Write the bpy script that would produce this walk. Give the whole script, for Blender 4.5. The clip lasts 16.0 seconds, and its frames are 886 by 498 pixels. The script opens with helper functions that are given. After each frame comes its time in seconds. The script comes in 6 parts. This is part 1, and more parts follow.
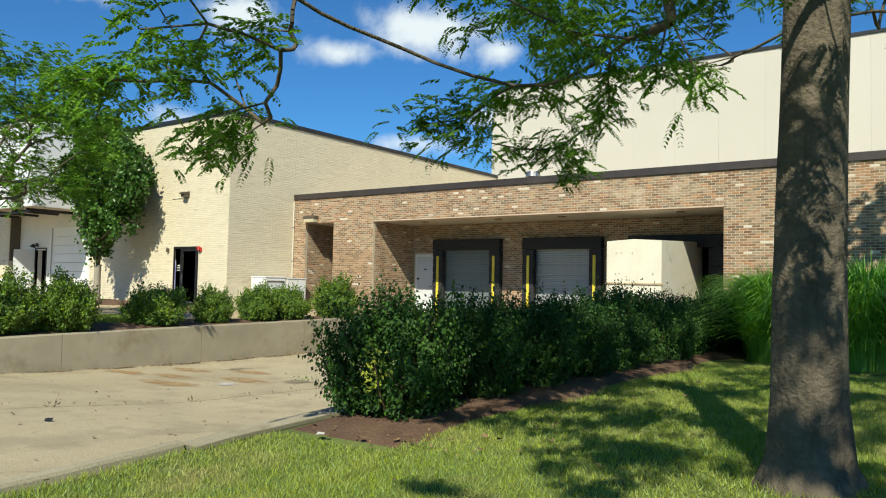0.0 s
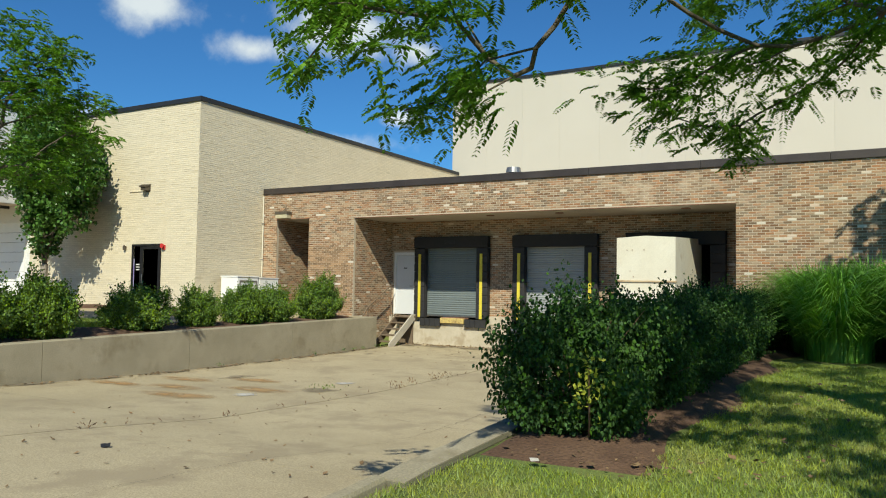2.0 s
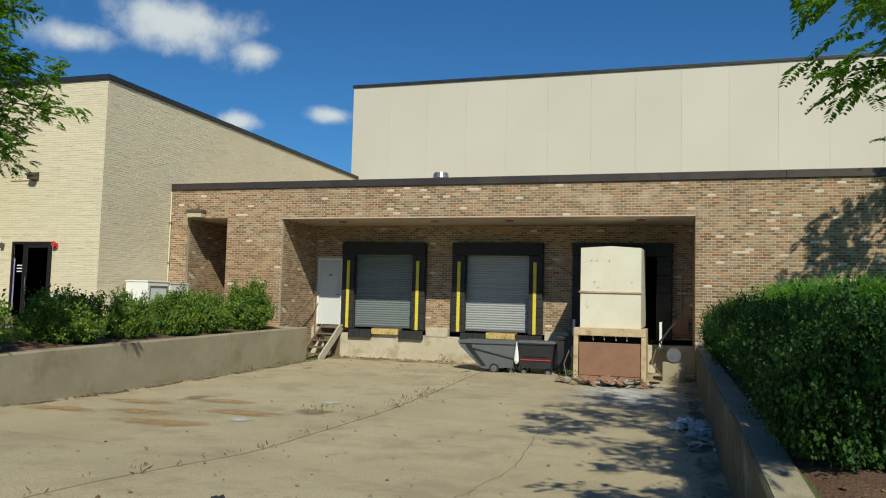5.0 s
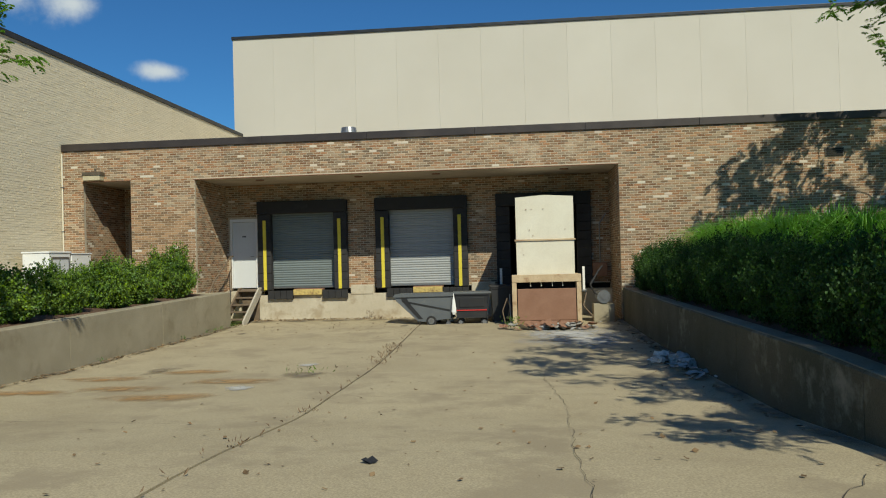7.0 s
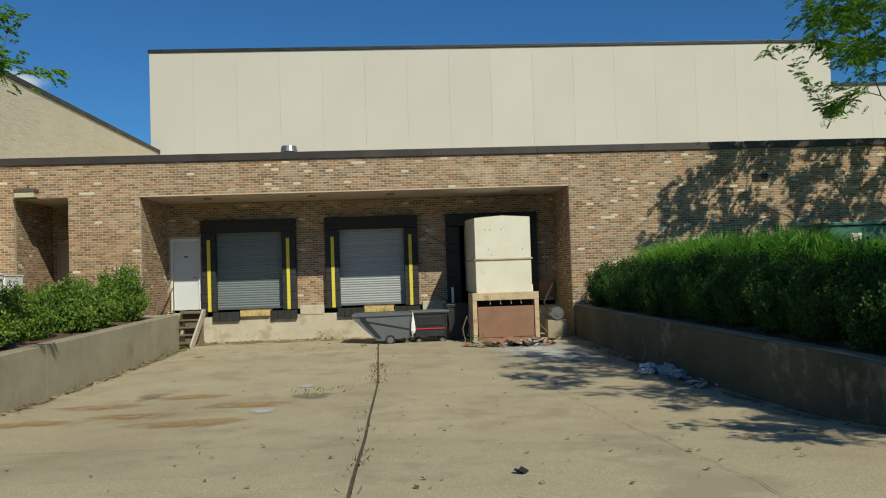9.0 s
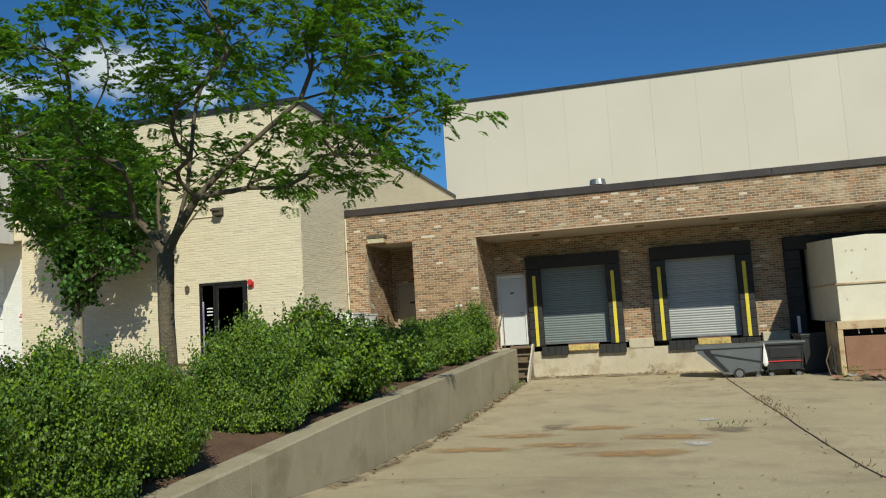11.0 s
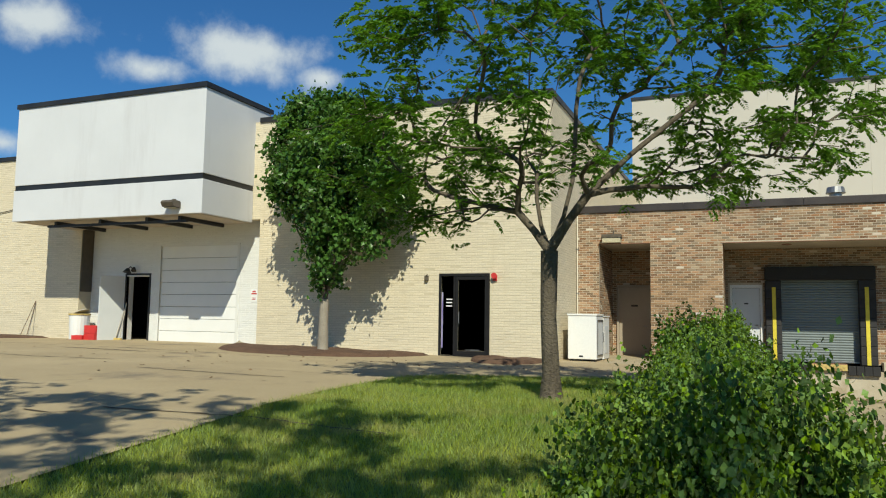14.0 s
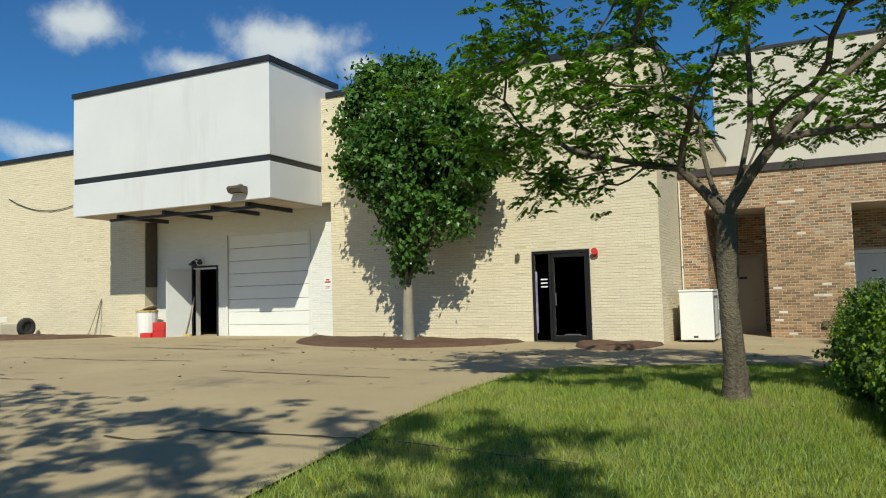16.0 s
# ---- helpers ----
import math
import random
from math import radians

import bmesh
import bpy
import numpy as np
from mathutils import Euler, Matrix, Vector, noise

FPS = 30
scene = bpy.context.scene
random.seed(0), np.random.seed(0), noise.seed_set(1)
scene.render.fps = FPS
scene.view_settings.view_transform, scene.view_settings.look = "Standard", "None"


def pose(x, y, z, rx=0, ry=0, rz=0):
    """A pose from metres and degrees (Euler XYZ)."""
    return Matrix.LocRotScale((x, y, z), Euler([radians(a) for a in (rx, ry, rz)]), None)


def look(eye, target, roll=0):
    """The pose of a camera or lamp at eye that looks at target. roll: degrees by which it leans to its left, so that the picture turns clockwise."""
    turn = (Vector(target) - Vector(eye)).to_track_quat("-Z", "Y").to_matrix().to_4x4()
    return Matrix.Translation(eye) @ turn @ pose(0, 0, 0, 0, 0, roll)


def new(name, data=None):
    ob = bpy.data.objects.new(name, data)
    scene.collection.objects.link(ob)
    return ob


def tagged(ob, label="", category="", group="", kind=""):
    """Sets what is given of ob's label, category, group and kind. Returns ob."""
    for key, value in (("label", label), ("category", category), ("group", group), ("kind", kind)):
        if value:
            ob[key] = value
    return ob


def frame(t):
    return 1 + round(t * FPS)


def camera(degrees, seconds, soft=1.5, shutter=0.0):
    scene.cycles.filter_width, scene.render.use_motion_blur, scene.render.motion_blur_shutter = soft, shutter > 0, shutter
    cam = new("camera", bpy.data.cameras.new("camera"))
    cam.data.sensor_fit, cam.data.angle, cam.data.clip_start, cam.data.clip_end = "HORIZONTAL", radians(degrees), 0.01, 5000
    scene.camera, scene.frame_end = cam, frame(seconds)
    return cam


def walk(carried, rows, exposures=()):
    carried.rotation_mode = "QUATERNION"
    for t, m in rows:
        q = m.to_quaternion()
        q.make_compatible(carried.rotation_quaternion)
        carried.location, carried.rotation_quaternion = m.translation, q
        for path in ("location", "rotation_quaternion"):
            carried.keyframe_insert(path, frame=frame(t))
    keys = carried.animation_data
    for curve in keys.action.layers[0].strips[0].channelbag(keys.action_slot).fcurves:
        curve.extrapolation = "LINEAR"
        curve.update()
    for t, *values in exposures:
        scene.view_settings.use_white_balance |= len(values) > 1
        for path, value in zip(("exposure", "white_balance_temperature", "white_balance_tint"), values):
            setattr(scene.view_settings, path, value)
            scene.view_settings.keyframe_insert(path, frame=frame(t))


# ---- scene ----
cam = camera(61.0, 16.0, soft=1.1)
PATH = [
    (0, (-0.279, 0.281, 1.664), (-1.446, 1.902, 1.76), 1.2),
    (0.5, (-0.955, 0.134, 1.665), (-2.042, 1.81, 1.766), 0.4),
    (1, (-1.566, -0.019, 1.612), (-2.582, 1.701, 1.7), 0.4),
    (1.5, (-2.217, -0.04, 1.624), (-3.19, 1.706, 1.716), 1.8),
    (2, (-2.86, -0.049, 1.582), (-3.841, 1.69, 1.683), 0.9),
    (2.5, (-3.463, -0.041, 1.583), (-4.418, 1.713, 1.683), 1.2),
    (3, (-3.993, -0.156, 1.539), (-4.883, 1.633, 1.632), 2.7),
    (3.5, (-4.633, -0.098, 1.546), (-5.443, 1.728, 1.647), 0.6),
    (3.7, (-4.878, -0.051, 1.567), (-5.645, 1.789, 1.725), 0.6),
    (5.8, (-7.219, -0.315, 1.465), (-7.689, 1.624, 1.596), 1.3),
    (6, (-7.456, -0.368, 1.468), (-7.877, 1.583, 1.6), 1.0),
    (6.5, (-8.07, -0.586, 1.439), (-8.297, 1.401, 1.461), 0.6),
    (7, (-8.59, -0.529, 1.419), (-8.787, 1.461, 1.441), -1.5),
    (7.5, (-9.107, -0.488, 1.389), (-9.187, 1.51, 1.431), -0.3),
    (8, (-9.615, -0.423, 1.331), (-9.585, 1.577, 1.338), -0.5),
    (8.5, (-10.098, -0.59, 1.418), (-9.933, 1.402, 1.486), -0.2),
    (9, (-10.653, -0.87, 1.478), (-10.54, 1.125, 1.542), -1.9),
    (9.5, (-11.382, -0.744, 1.462), (-11.554, 1.234, 1.704), -2.7),
    (10, (-12.109, -0.513, 1.378), (-12.46, 1.443, 1.6), -2.8),
    (10.2, (-12.41, -0.478, 1.375), (-12.831, 1.466, 1.585), -4.1),
    (12.3, (-14.936, -1.964, 1.591), (-15.557, -0.071, 1.767), -1.3),
    (12.5, (-15.329, -1.935, 1.588), (-15.994, -0.057, 1.767), -1.4),
    (13, (-16.171, -1.817, 1.598), (-16.927, 0.025, 1.792), 0.4),
    (13.5, (-16.832, -1.726, 1.606), (-17.557, 0.126, 1.82), 0.4),
    (14, (-17.24, -1.617, 1.726), (-17.988, 0.229, 1.905), 0.8),
    (14.5, (-17.68, -1.614, 1.779), (-18.449, 0.232, 1.811), -0.1),
    (15, (-18.105, -1.273, 1.817), (-18.903, 0.558, 1.915), -0.3),
    (15.5, (-18.561, -0.919, 1.819), (-19.368, 0.907, 1.944), 0.5),
    (16, (-18.936, -0.362, 1.815), (-19.801, 1.437, 1.944), -1.5),
]
walk(cam, [(t, look(eye, target, roll)) for t, eye, target, roll in PATH],
     exposures=[(0.0, 0.20, 6500, 0), (2.0, 0.0, 6500, 0), (3.7, -0.13, 6500, 0), (6.0, -0.34, 6500, 0), (9.0, -0.36, 6500, 0), (10.2, -0.32, 6500, 0), (12.5, -0.2, 6500, 0), (16.0, -0.24, 6500, 0)])

# ---- world, sun ----
SUN_WAY = Vector((-0.5, 1.0, -1.0)).normalized()      # the way the sunlight travels
world = bpy.data.worlds.new("sky")
scene.world = world
world.use_nodes = True
wn, wl = world.node_tree.nodes, world.node_tree.links
wn.clear()
sky = wn.new("ShaderNodeTexSky")
sky.sky_type, sky.sun_disc = 'NISHITA', False
sky.sun_elevation, sky.sun_rotation = math.asin(-SUN_WAY.z), math.atan2(-SUN_WAY.x, -SUN_WAY.y)
sky.altitude, sky.air_density, sky.dust_density, sky.ozone_density = 200, 1.0, 0.2, 2.0
coord = wn.new("ShaderNodeTexCoord")


def wmath(op, a, b=None, c=None):
    n = wn.new("ShaderNodeMath")
    n.operation = op
    for k, v in enumerate((a, b, c)):
        if v is None:
            continue
        if isinstance(v, (int, float)):
            n.inputs[k].default_value = v
        else:
            wl.new(v, n.inputs[k])
    return n.outputs[0]


# fair-weather clouds: soft-edged heaps at a few bearings, broken up by noise
CLOUDS = [(-36.5, 19.2, 8.5, 2.5), (-31.5, 17.6, 3.0, 1.5), (-51.5, 19.2, 4.2, 1.8), (-44, 17.0, 4.0, 1.4), (-38, 10.6, 6.0, 1.4), (-26, 13.6, 2.2, 0.9),
          (-53, 11, 5, 1.6), (-53, 23, 4, 1.3), (-32.8, 12.7, 2.2, 0.9), (-62, 20, 5, 2.0)]
cn = wn.new("ShaderNodeTexNoise")
cn.inputs["Scale"].default_value, cn.inputs["Detail"].default_value, cn.inputs["Roughness"].default_value = 9.0, 7.0, 0.62
wl.new(coord.outputs["Generated"], cn.inputs["Vector"])
sep = wn.new("ShaderNodeSeparateXYZ")
wl.new(coord.outputs["Generated"], sep.inputs[0])
azim = wmath('MULTIPLY', wmath('ARCTAN2', sep.outputs[0], sep.outputs[1]), 180 / math.pi)
elev = wmath('MULTIPLY', wmath('ARCSINE', sep.outputs[2]), 180 / math.pi)
heap = None
for az, el, wide, high in CLOUDS:
    u = wmath('DIVIDE', wmath('SUBTRACT', azim, az), wide)
    v = wmath('DIVIDE', wmath('SUBTRACT', elev, el), high)
    d = wmath('SUBTRACT', 1.0, wmath('SQRT', wmath('ADD', wmath('MULTIPLY', u, u), wmath('MULTIPLY', v, v))))
    d = wmath('MAXIMUM', d, -1.0)
    heap = d if heap is None else wmath('MAXIMUM', heap, d)
mask = wmath('ADD', wmath('MULTIPLY', heap, 0.9), wmath('MULTIPLY', wmath('SUBTRACT', cn.outputs[0], 0.52), 2.1))
cover = wn.new("ShaderNodeMapRange")
cover.interpolation_type = 'SMOOTHSTEP'
wl.new(mask, cover.inputs["Value"])
cover.inputs["From Min"].default_value, cover.inputs["From Max"].default_value = 0.0, 0.85
cover.inputs["To Max"].default_value = 0.9
tint = wn.new("ShaderNodeMixRGB")
tint.blend_type = 'MULTIPLY'
tint.inputs[0].default_value = 1.0
tint.inputs[2].default_value = (0.54, 1.14, 1.80, 1)
wl.new(sky.outputs[0], tint.inputs[1])
mix = wn.new("ShaderNodeMixRGB")
wl.new(cover.outputs[0], mix.inputs[0])
wl.new(tint.outputs[0], mix.inputs[1])
mix.inputs[2].default_value = (14.2, 14.6, 15.2, 1)
bg = wn.new("ShaderNodeBackground")
bg.inputs["Strength"].default_value = 0.059
wl.new(mix.outputs[0], bg.inputs["Color"])
wo = wn.new("ShaderNodeOutputWorld")
wl.new(bg.outputs[0], wo.inputs[0])

sun_data = bpy.data.lights.new("sun", 'SUN')
sun_data.energy, sun_data.angle, sun_data.color = 5.6, radians(0.55), (1.0, 0.92, 0.77)
sun = new("sun", sun_data)
sun.matrix_world = look((20, -40, 40), Vector((20, -40, 40)) + SUN_WAY)


# ---- materials ----
def material(name, c1, c2, rough=0.8, scale=6.0, fine=60.0, bump=0.15, metal=0.0, island=0.0, obrand=0.0, stain=None,
             stain_scale=0.8, stain_at=0.58, streak=False, pale=None, spec=0.4, trans=0.0, hue=0.0, fine_mix=0.25, dist=0.006):
    m = bpy.data.materials.new(name)
    m.use_nodes = True
    n, l = m.node_tree.nodes, m.node_tree.links
    b = n["Principled BSDF"]
    tc = n.new("ShaderNodeTexCoord")
    mp = n.new("ShaderNodeMapping")
    l.new(tc.outputs["Object"], mp.inputs[0])

    def noise_at(sc, detail=5, vec=None, rgh=0.6):
        t = n.new("ShaderNodeTexNoise")
        t.inputs["Scale"].default_value, t.inputs["Detail"].default_value, t.inputs["Roughness"].default_value = sc, detail, rgh
        l.new((vec or mp).outputs[0], t.inputs["Vector"])
        return t

    def mixed(kind, fac, a, bb):
        x = n.new("ShaderNodeMixRGB")
        x.blend_type = kind
        for k, v in enumerate((fac, a, bb)):
            if hasattr(v, "is_linked"):
                l.new(v, x.inputs[k])
            else:
                x.inputs[k].default_value = v if isinstance(v, (int, float)) else (*v, 1)
        return x.outputs[0]

    def ramp(v, a, bb, lo=0.0, hi=1.0):
        r = n.new("ShaderNodeMapRange")
        l.new(v, r.inputs[0])
        for k, val in zip((1, 2, 3, 4), (a, bb, lo, hi)):
            r.inputs[k].default_value = val
        return r.outputs[0]
    big, small = noise_at(scale), noise_at(fine, 3)
    col = mixed('MIX', ramp(big.outputs[0], 0.32, 0.68), c1, c2)
    col = mixed('MULTIPLY', fine_mix * 2, col, ramp(small.outputs[0], 0.2, 0.8, 0.55, 1.3))
    if island:
        g = n.new("ShaderNodeNewGeometry")
        col = mixed('MULTIPLY', 1.0, col, ramp(g.outputs["Random Per Island"], 0, 1, 1 - island, 1 + island))
        if pale:
            col = mixed('MIX', ramp(g.outputs["Random Per Island"], 0.974, 0.978), col, pale)
        if hue:
            h = n.new("ShaderNodeHueSaturation")
            w = n.new("ShaderNodeTexWhiteNoise")
            w.noise_dimensions = '1D'
            l.new(g.outputs["Random Per Island"], w.inputs["W"])
            l.new(ramp(w.outputs["Value"], 0, 1, 0.5 - hue, 0.5 + hue), h.inputs["Hue"])
            l.new(ramp(w.outputs["Value"], 0.0, 1, 1.15, 0.75), h.inputs["Saturation"])
            l.new(col, h.inputs["Color"])
            col = h.outputs[0]
    if obrand:
        o = n.new("ShaderNodeObjectInfo")
        col = mixed('MULTIPLY', 1.0, col, ramp(o.outputs["Random"], 0, 1, 1 - obrand, 1 + obrand))
    if stain:
        vec = None
        if streak:
            vec = n.new("ShaderNodeMapping")
            vec.inputs["Scale"].default_value = (1, 1, 0.12)
            l.new(tc.outputs["Object"], vec.inputs[0])
        st = noise_at(stain_scale, 6, vec, 0.68)
        col = mixed('MIX', ramp(st.outputs[0], stain_at, stain_at + 0.13, 0, 0.75), col, stain)
    l.new(col, b.inputs["Base Color"])
    l.new(ramp(big.outputs[0], 0.3, 0.7, max(0.03, rough - 0.08), min(1, rough + 0.08)), b.inputs["Roughness"])
    b.inputs["Metallic"].default_value = metal
    b.inputs["Specular IOR Level"].default_value = spec
    if bump:
        bp = n.new("ShaderNodeBump")
        bp.inputs["Strength"].default_value, bp.inputs["Distance"].default_value = bump, dist
        l.new(small.outputs[0], bp.inputs["Height"])
        l.new(bp.outputs[0], b.inputs["Normal"])
    if trans:
        t = n.new("ShaderNodeBsdfTranslucent")
        l.new(mixed('MULTIPLY', 1.0, col, (1.25, 1.35, 0.55)), t.inputs["Color"])
        ms = n.new("ShaderNodeMixShader")
        ms.inputs[0].default_value = trans
        l.new(b.outputs[0], ms.inputs[1])
        l.new(t.outputs[0], ms.inputs[2])
        l.new(ms.outputs[0], n["Material Output"].inputs[0])
    return m


M = dict(
    brick=material("brown_brick", (0.25, 0.150, 0.082), (0.328, 0.212, 0.12), 0.9, 0.5, 90, 0.35, island=0.42, hue=0.014, pale=(0.58, 0.50, 0.40), stain=(0.47, 0.37, 0.26), stain_scale=1.1, stain_at=0.58),
    brick_ob=material("brown_brick_single", (0.25, 0.150, 0.082), (0.328, 0.212, 0.12), 0.9, 0.5, 90, 0.35, obrand=0.42, stain=(0.47, 0.37, 0.26), stain_scale=1.1, stain_at=0.58),
    brick_pale=material("pale_brick", (0.66, 0.62, 0.55), (0.56, 0.5, 0.43), 0.9, 4, 90, 0.2, obrand=0.12),
    mortar=material("mortar", (0.56, 0.48, 0.37), (0.46, 0.39, 0.295), 0.95, 2, 120, 0.3),
    tan=material("tan_painted_brick", (0.70, 0.62, 0.465), (0.65, 0.575, 0.43), 0.75, 0.6, 70, 0.25, island=0.05, stain=(0.56, 0.47, 0.31), stain_scale=0.7, stain_at=0.62, streak=True),
    tan_joint=material("tan_painted_joint", (0.55, 0.48, 0.34), (0.61, 0.535, 0.39), 0.85, 1.2, 90, 0.2),
    white_brick=material("white_painted_brick", (0.74, 0.74, 0.72), (0.69, 0.69, 0.67), 0.7, 0.7, 60, 0.2, island=0.03, stain=(0.62, 0.60, 0.53), stain_scale=0.8, stain_at=0.64, streak=True),
    stucco=material("white_stucco", (0.65, 0.66, 0.685), (0.60, 0.61, 0.635), 0.8, 0.5, 140, 0.25, stain=(0.55, 0.55, 0.57), stain_scale=0.9, stain_at=0.56, streak=True, fine_mix=0.08),
    panel=material("cream_wall_panel", (0.535, 0.50, 0.435), (0.505, 0.47, 0.405), 0.6, 0.25, 30, 0.08, obrand=0.018, stain=(0.53, 0.48, 0.36), stain_scale=0.5, stain_at=0.66, streak=True, fine_mix=0.05),
    coping=material("dark_bronze_coping", (0.055, 0.045, 0.042), (0.075, 0.062, 0.058), 0.45, 1.5, 40, 0.05, metal=0.3),
    coping2=material("black_coping", (0.02, 0.022, 0.026), (0.035, 0.036, 0.04), 0.45, 1.5, 40, 0.05, metal=0.2),
    soffit=material("soffit_board", (0.50, 0.44, 0.36), (0.43, 0.37, 0.30), 0.85, 1.2, 40, 0.1, stain=(0.30, 0.24, 0.18), stain_scale=0.6, stain_at=0.6),
    concrete=material("old_concrete", (0.46, 0.388, 0.258), (0.385, 0.32, 0.21), 0.9, 0.6, 60, 0.4, obrand=0.06, stain=(0.30, 0.245, 0.165), stain_scale=1.0, stain_at=0.50, fine_mix=0.55),
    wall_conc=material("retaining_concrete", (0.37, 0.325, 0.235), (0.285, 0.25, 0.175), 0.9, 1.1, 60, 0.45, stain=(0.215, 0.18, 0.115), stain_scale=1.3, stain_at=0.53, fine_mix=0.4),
    # moss tone darkened further for the face turned away from the sun
    moss_shade_conc=material("mossy_shaded_retaining_concrete", (0.135, 0.122, 0.08), (0.085, 0.086, 0.05), 0.95, 0.9, 90, 0.4, stain=(0.34, 0.31, 0.235), stain_scale=1.1, stain_at=0.57, fine_mix=0.6),
    dock_conc=material("dock_face_concrete", (0.56, 0.50, 0.39), (0.46, 0.40, 0.30), 0.9, 1.1, 90, 0.3, stain=(0.33, 0.26, 0.17), stain_scale=1.6, stain_at=0.51),
    cream=material("cream_paint", (0.72, 0.68, 0.56), (0.66, 0.61, 0.49), 0.6, 1.5, 60, 0.12, stain=(0.42, 0.33, 0.22), stain_scale=2.2, stain_at=0.63),
    lot=material("worn_asphalt", (0.46, 0.368, 0.225), (0.385, 0.305, 0.185), 0.95, 0.4, 160, 0.5, stain=(0.19, 0.155, 0.115), stain_scale=0.6, stain_at=0.58, fine_mix=0.35, dist=0.01),
    lawn=material("lawn_soil", (0.12, 0.17, 0.035), (0.18, 0.21, 0.055), 0.95, 0.7, 45, 0.7, stain=(0.25, 0.22, 0.10), stain_scale=0.9, stain_at=0.60, fine_mix=0.45, dist=0.03),
    mulch=material("bark_mulch", (0.10, 0.055, 0.035), (0.16, 0.095, 0.06), 0.95, 2.5, 38, 0.9, fine_mix=0.5, dist=0.03),
    blade=material("grass_blade", (0.225, 0.325, 0.045), (0.37, 0.415, 0.09), 0.6, 0.7, 20, 0.0, island=0.35, hue=0.02, trans=0.4, stain=(0.42, 0.38, 0.16), stain_scale=0.9, stain_at=0.55),
    reed=material("ornamental_grass", (0.17, 0.36, 0.05), (0.25, 0.45, 0.075), 0.5, 0.9, 20, 0.0, island=0.3, trans=0.35),
    leaf_dark=material("shrub_leaf", (0.022, 0.064, 0.011), (0.055, 0.125, 0.02), 0.65, 1.2, 20, 0.0, island=0.5, hue=0.015, trans=0.15, spec=0.22),
    leaf_new=material("young_shrub_leaf", (0.055, 0.125, 0.013), (0.165, 0.26, 0.026), 0.55, 2.2, 20, 0.0, island=0.65, hue=0.015, trans=0.16, spec=0.25),
    leaf_gold=material("golden_leaf", (0.42, 0.48, 0.06), (0.5, 0.5, 0.08), 0.45, 3, 20, 0.0, island=0.2, trans=0.35),
    leaf_locust=material("locust_leaflet", (0.10, 0.215, 0.026), (0.185, 0.33, 0.045), 0.5, 0.8, 20, 0.0, island=0.4, trans=0.42, spec=0.3),
    leaf_pear=material("pear_leaf", (0.045, 0.115, 0.018), (0.08, 0.165, 0.027), 0.35, 0.9, 20, 0.0, island=0.4, trans=0.18),
    bark=material("grey_brown_bark", (0.095, 0.077, 0.055), (0.155, 0.127, 0.092), 0.95, 5, 28, 1.0, stain=(0.06, 0.048, 0.036), stain_scale=6, stain_at=0.53, streak=True, dist=0.03),
    bark_pale=material("pale_bark", (0.27, 0.235, 0.185), (0.34, 0.30, 0.24), 0.9, 4, 40, 0.5),
    stem=material("shrub_stem", (0.13, 0.085, 0.05), (0.19, 0.13, 0.08), 0.9, 8, 60, 0.3),
    white=material("white_enamel", (0.80, 0.80, 0.79), (0.76, 0.76, 0.75), 0.4, 1.5, 30, 0.04, fine_mix=0.06),
    door_grey=material("grey_white_door", (0.66, 0.68, 0.70), (0.60, 0.62, 0.64), 0.5, 1.0, 40, 0.05, fine_mix=0.08),
    door_tan=material("taupe_door", (0.40, 0.34, 0.26), (0.36, 0.30, 0.23), 0.6, 1.0, 40, 0.05, fine_mix=0.1),
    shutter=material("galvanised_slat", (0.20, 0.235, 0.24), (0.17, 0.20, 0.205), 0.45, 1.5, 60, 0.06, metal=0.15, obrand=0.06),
    # same slats in a paler tone that carries the sun on the second door
    shutter_pale_sunlit=material("pale_sunlit_galvanised_slat", (0.40, 0.415, 0.42), (0.35, 0.365, 0.37), 0.45, 1.5, 60, 0.06, metal=0.15, obrand=0.06),
    door_black=material("black_door_paint", (0.012, 0.012, 0.014), (0.018, 0.018, 0.02), 0.75, 4, 40, 0.05, spec=0.15),
    rubber=material("black_rubber", (0.022, 0.022, 0.024), (0.035, 0.034, 0.035), 0.85, 4, 60, 0.25),
    vinyl=material("seal_vinyl", (0.032, 0.031, 0.033), (0.022, 0.021, 0.023), 0.7, 3, 40, 0.25, stain=(0.03, 0.03, 0.03), stain_scale=2, stain_at=0.58),
    yellow=material("yellow_stripe", (0.72, 0.60, 0.06), (0.62, 0.50, 0.05), 0.6, 5, 60, 0.1),
    yellow_worn=material("worn_yellow_lip", (0.62, 0.48, 0.16), (0.45, 0.33, 0.13), 0.8, 9, 60, 0.3, stain=(0.16, 0.09, 0.05), stain_scale=9, stain_at=0.52),
    steel=material("dull_steel", (0.35, 0.35, 0.35), (0.25, 0.25, 0.25), 0.4, 6, 60, 0.08, metal=0.8),
    rust=material("rust_brown_steel", (0.29, 0.16, 0.105), (0.24, 0.125, 0.08), 0.8, 2, 50, 0.2, stain=(0.13, 0.07, 0.05), stain_scale=2.4, stain_at=0.6),
    rust_cream=material("rusted_cream_steel", (0.58, 0.46, 0.30), (0.46, 0.33, 0.20), 0.8, 4, 50, 0.2, stain=(0.25, 0.13, 0.07), stain_scale=4, stain_at=0.57),
    wood=material("weathered_timber", (0.20, 0.15, 0.10), (0.14, 0.10, 0.07), 0.9, 4, 60, 0.3),
    wood_pale=material("pale_stringer", (0.50, 0.46, 0.39), (0.43, 0.39, 0.33), 0.8, 4, 60, 0.2),
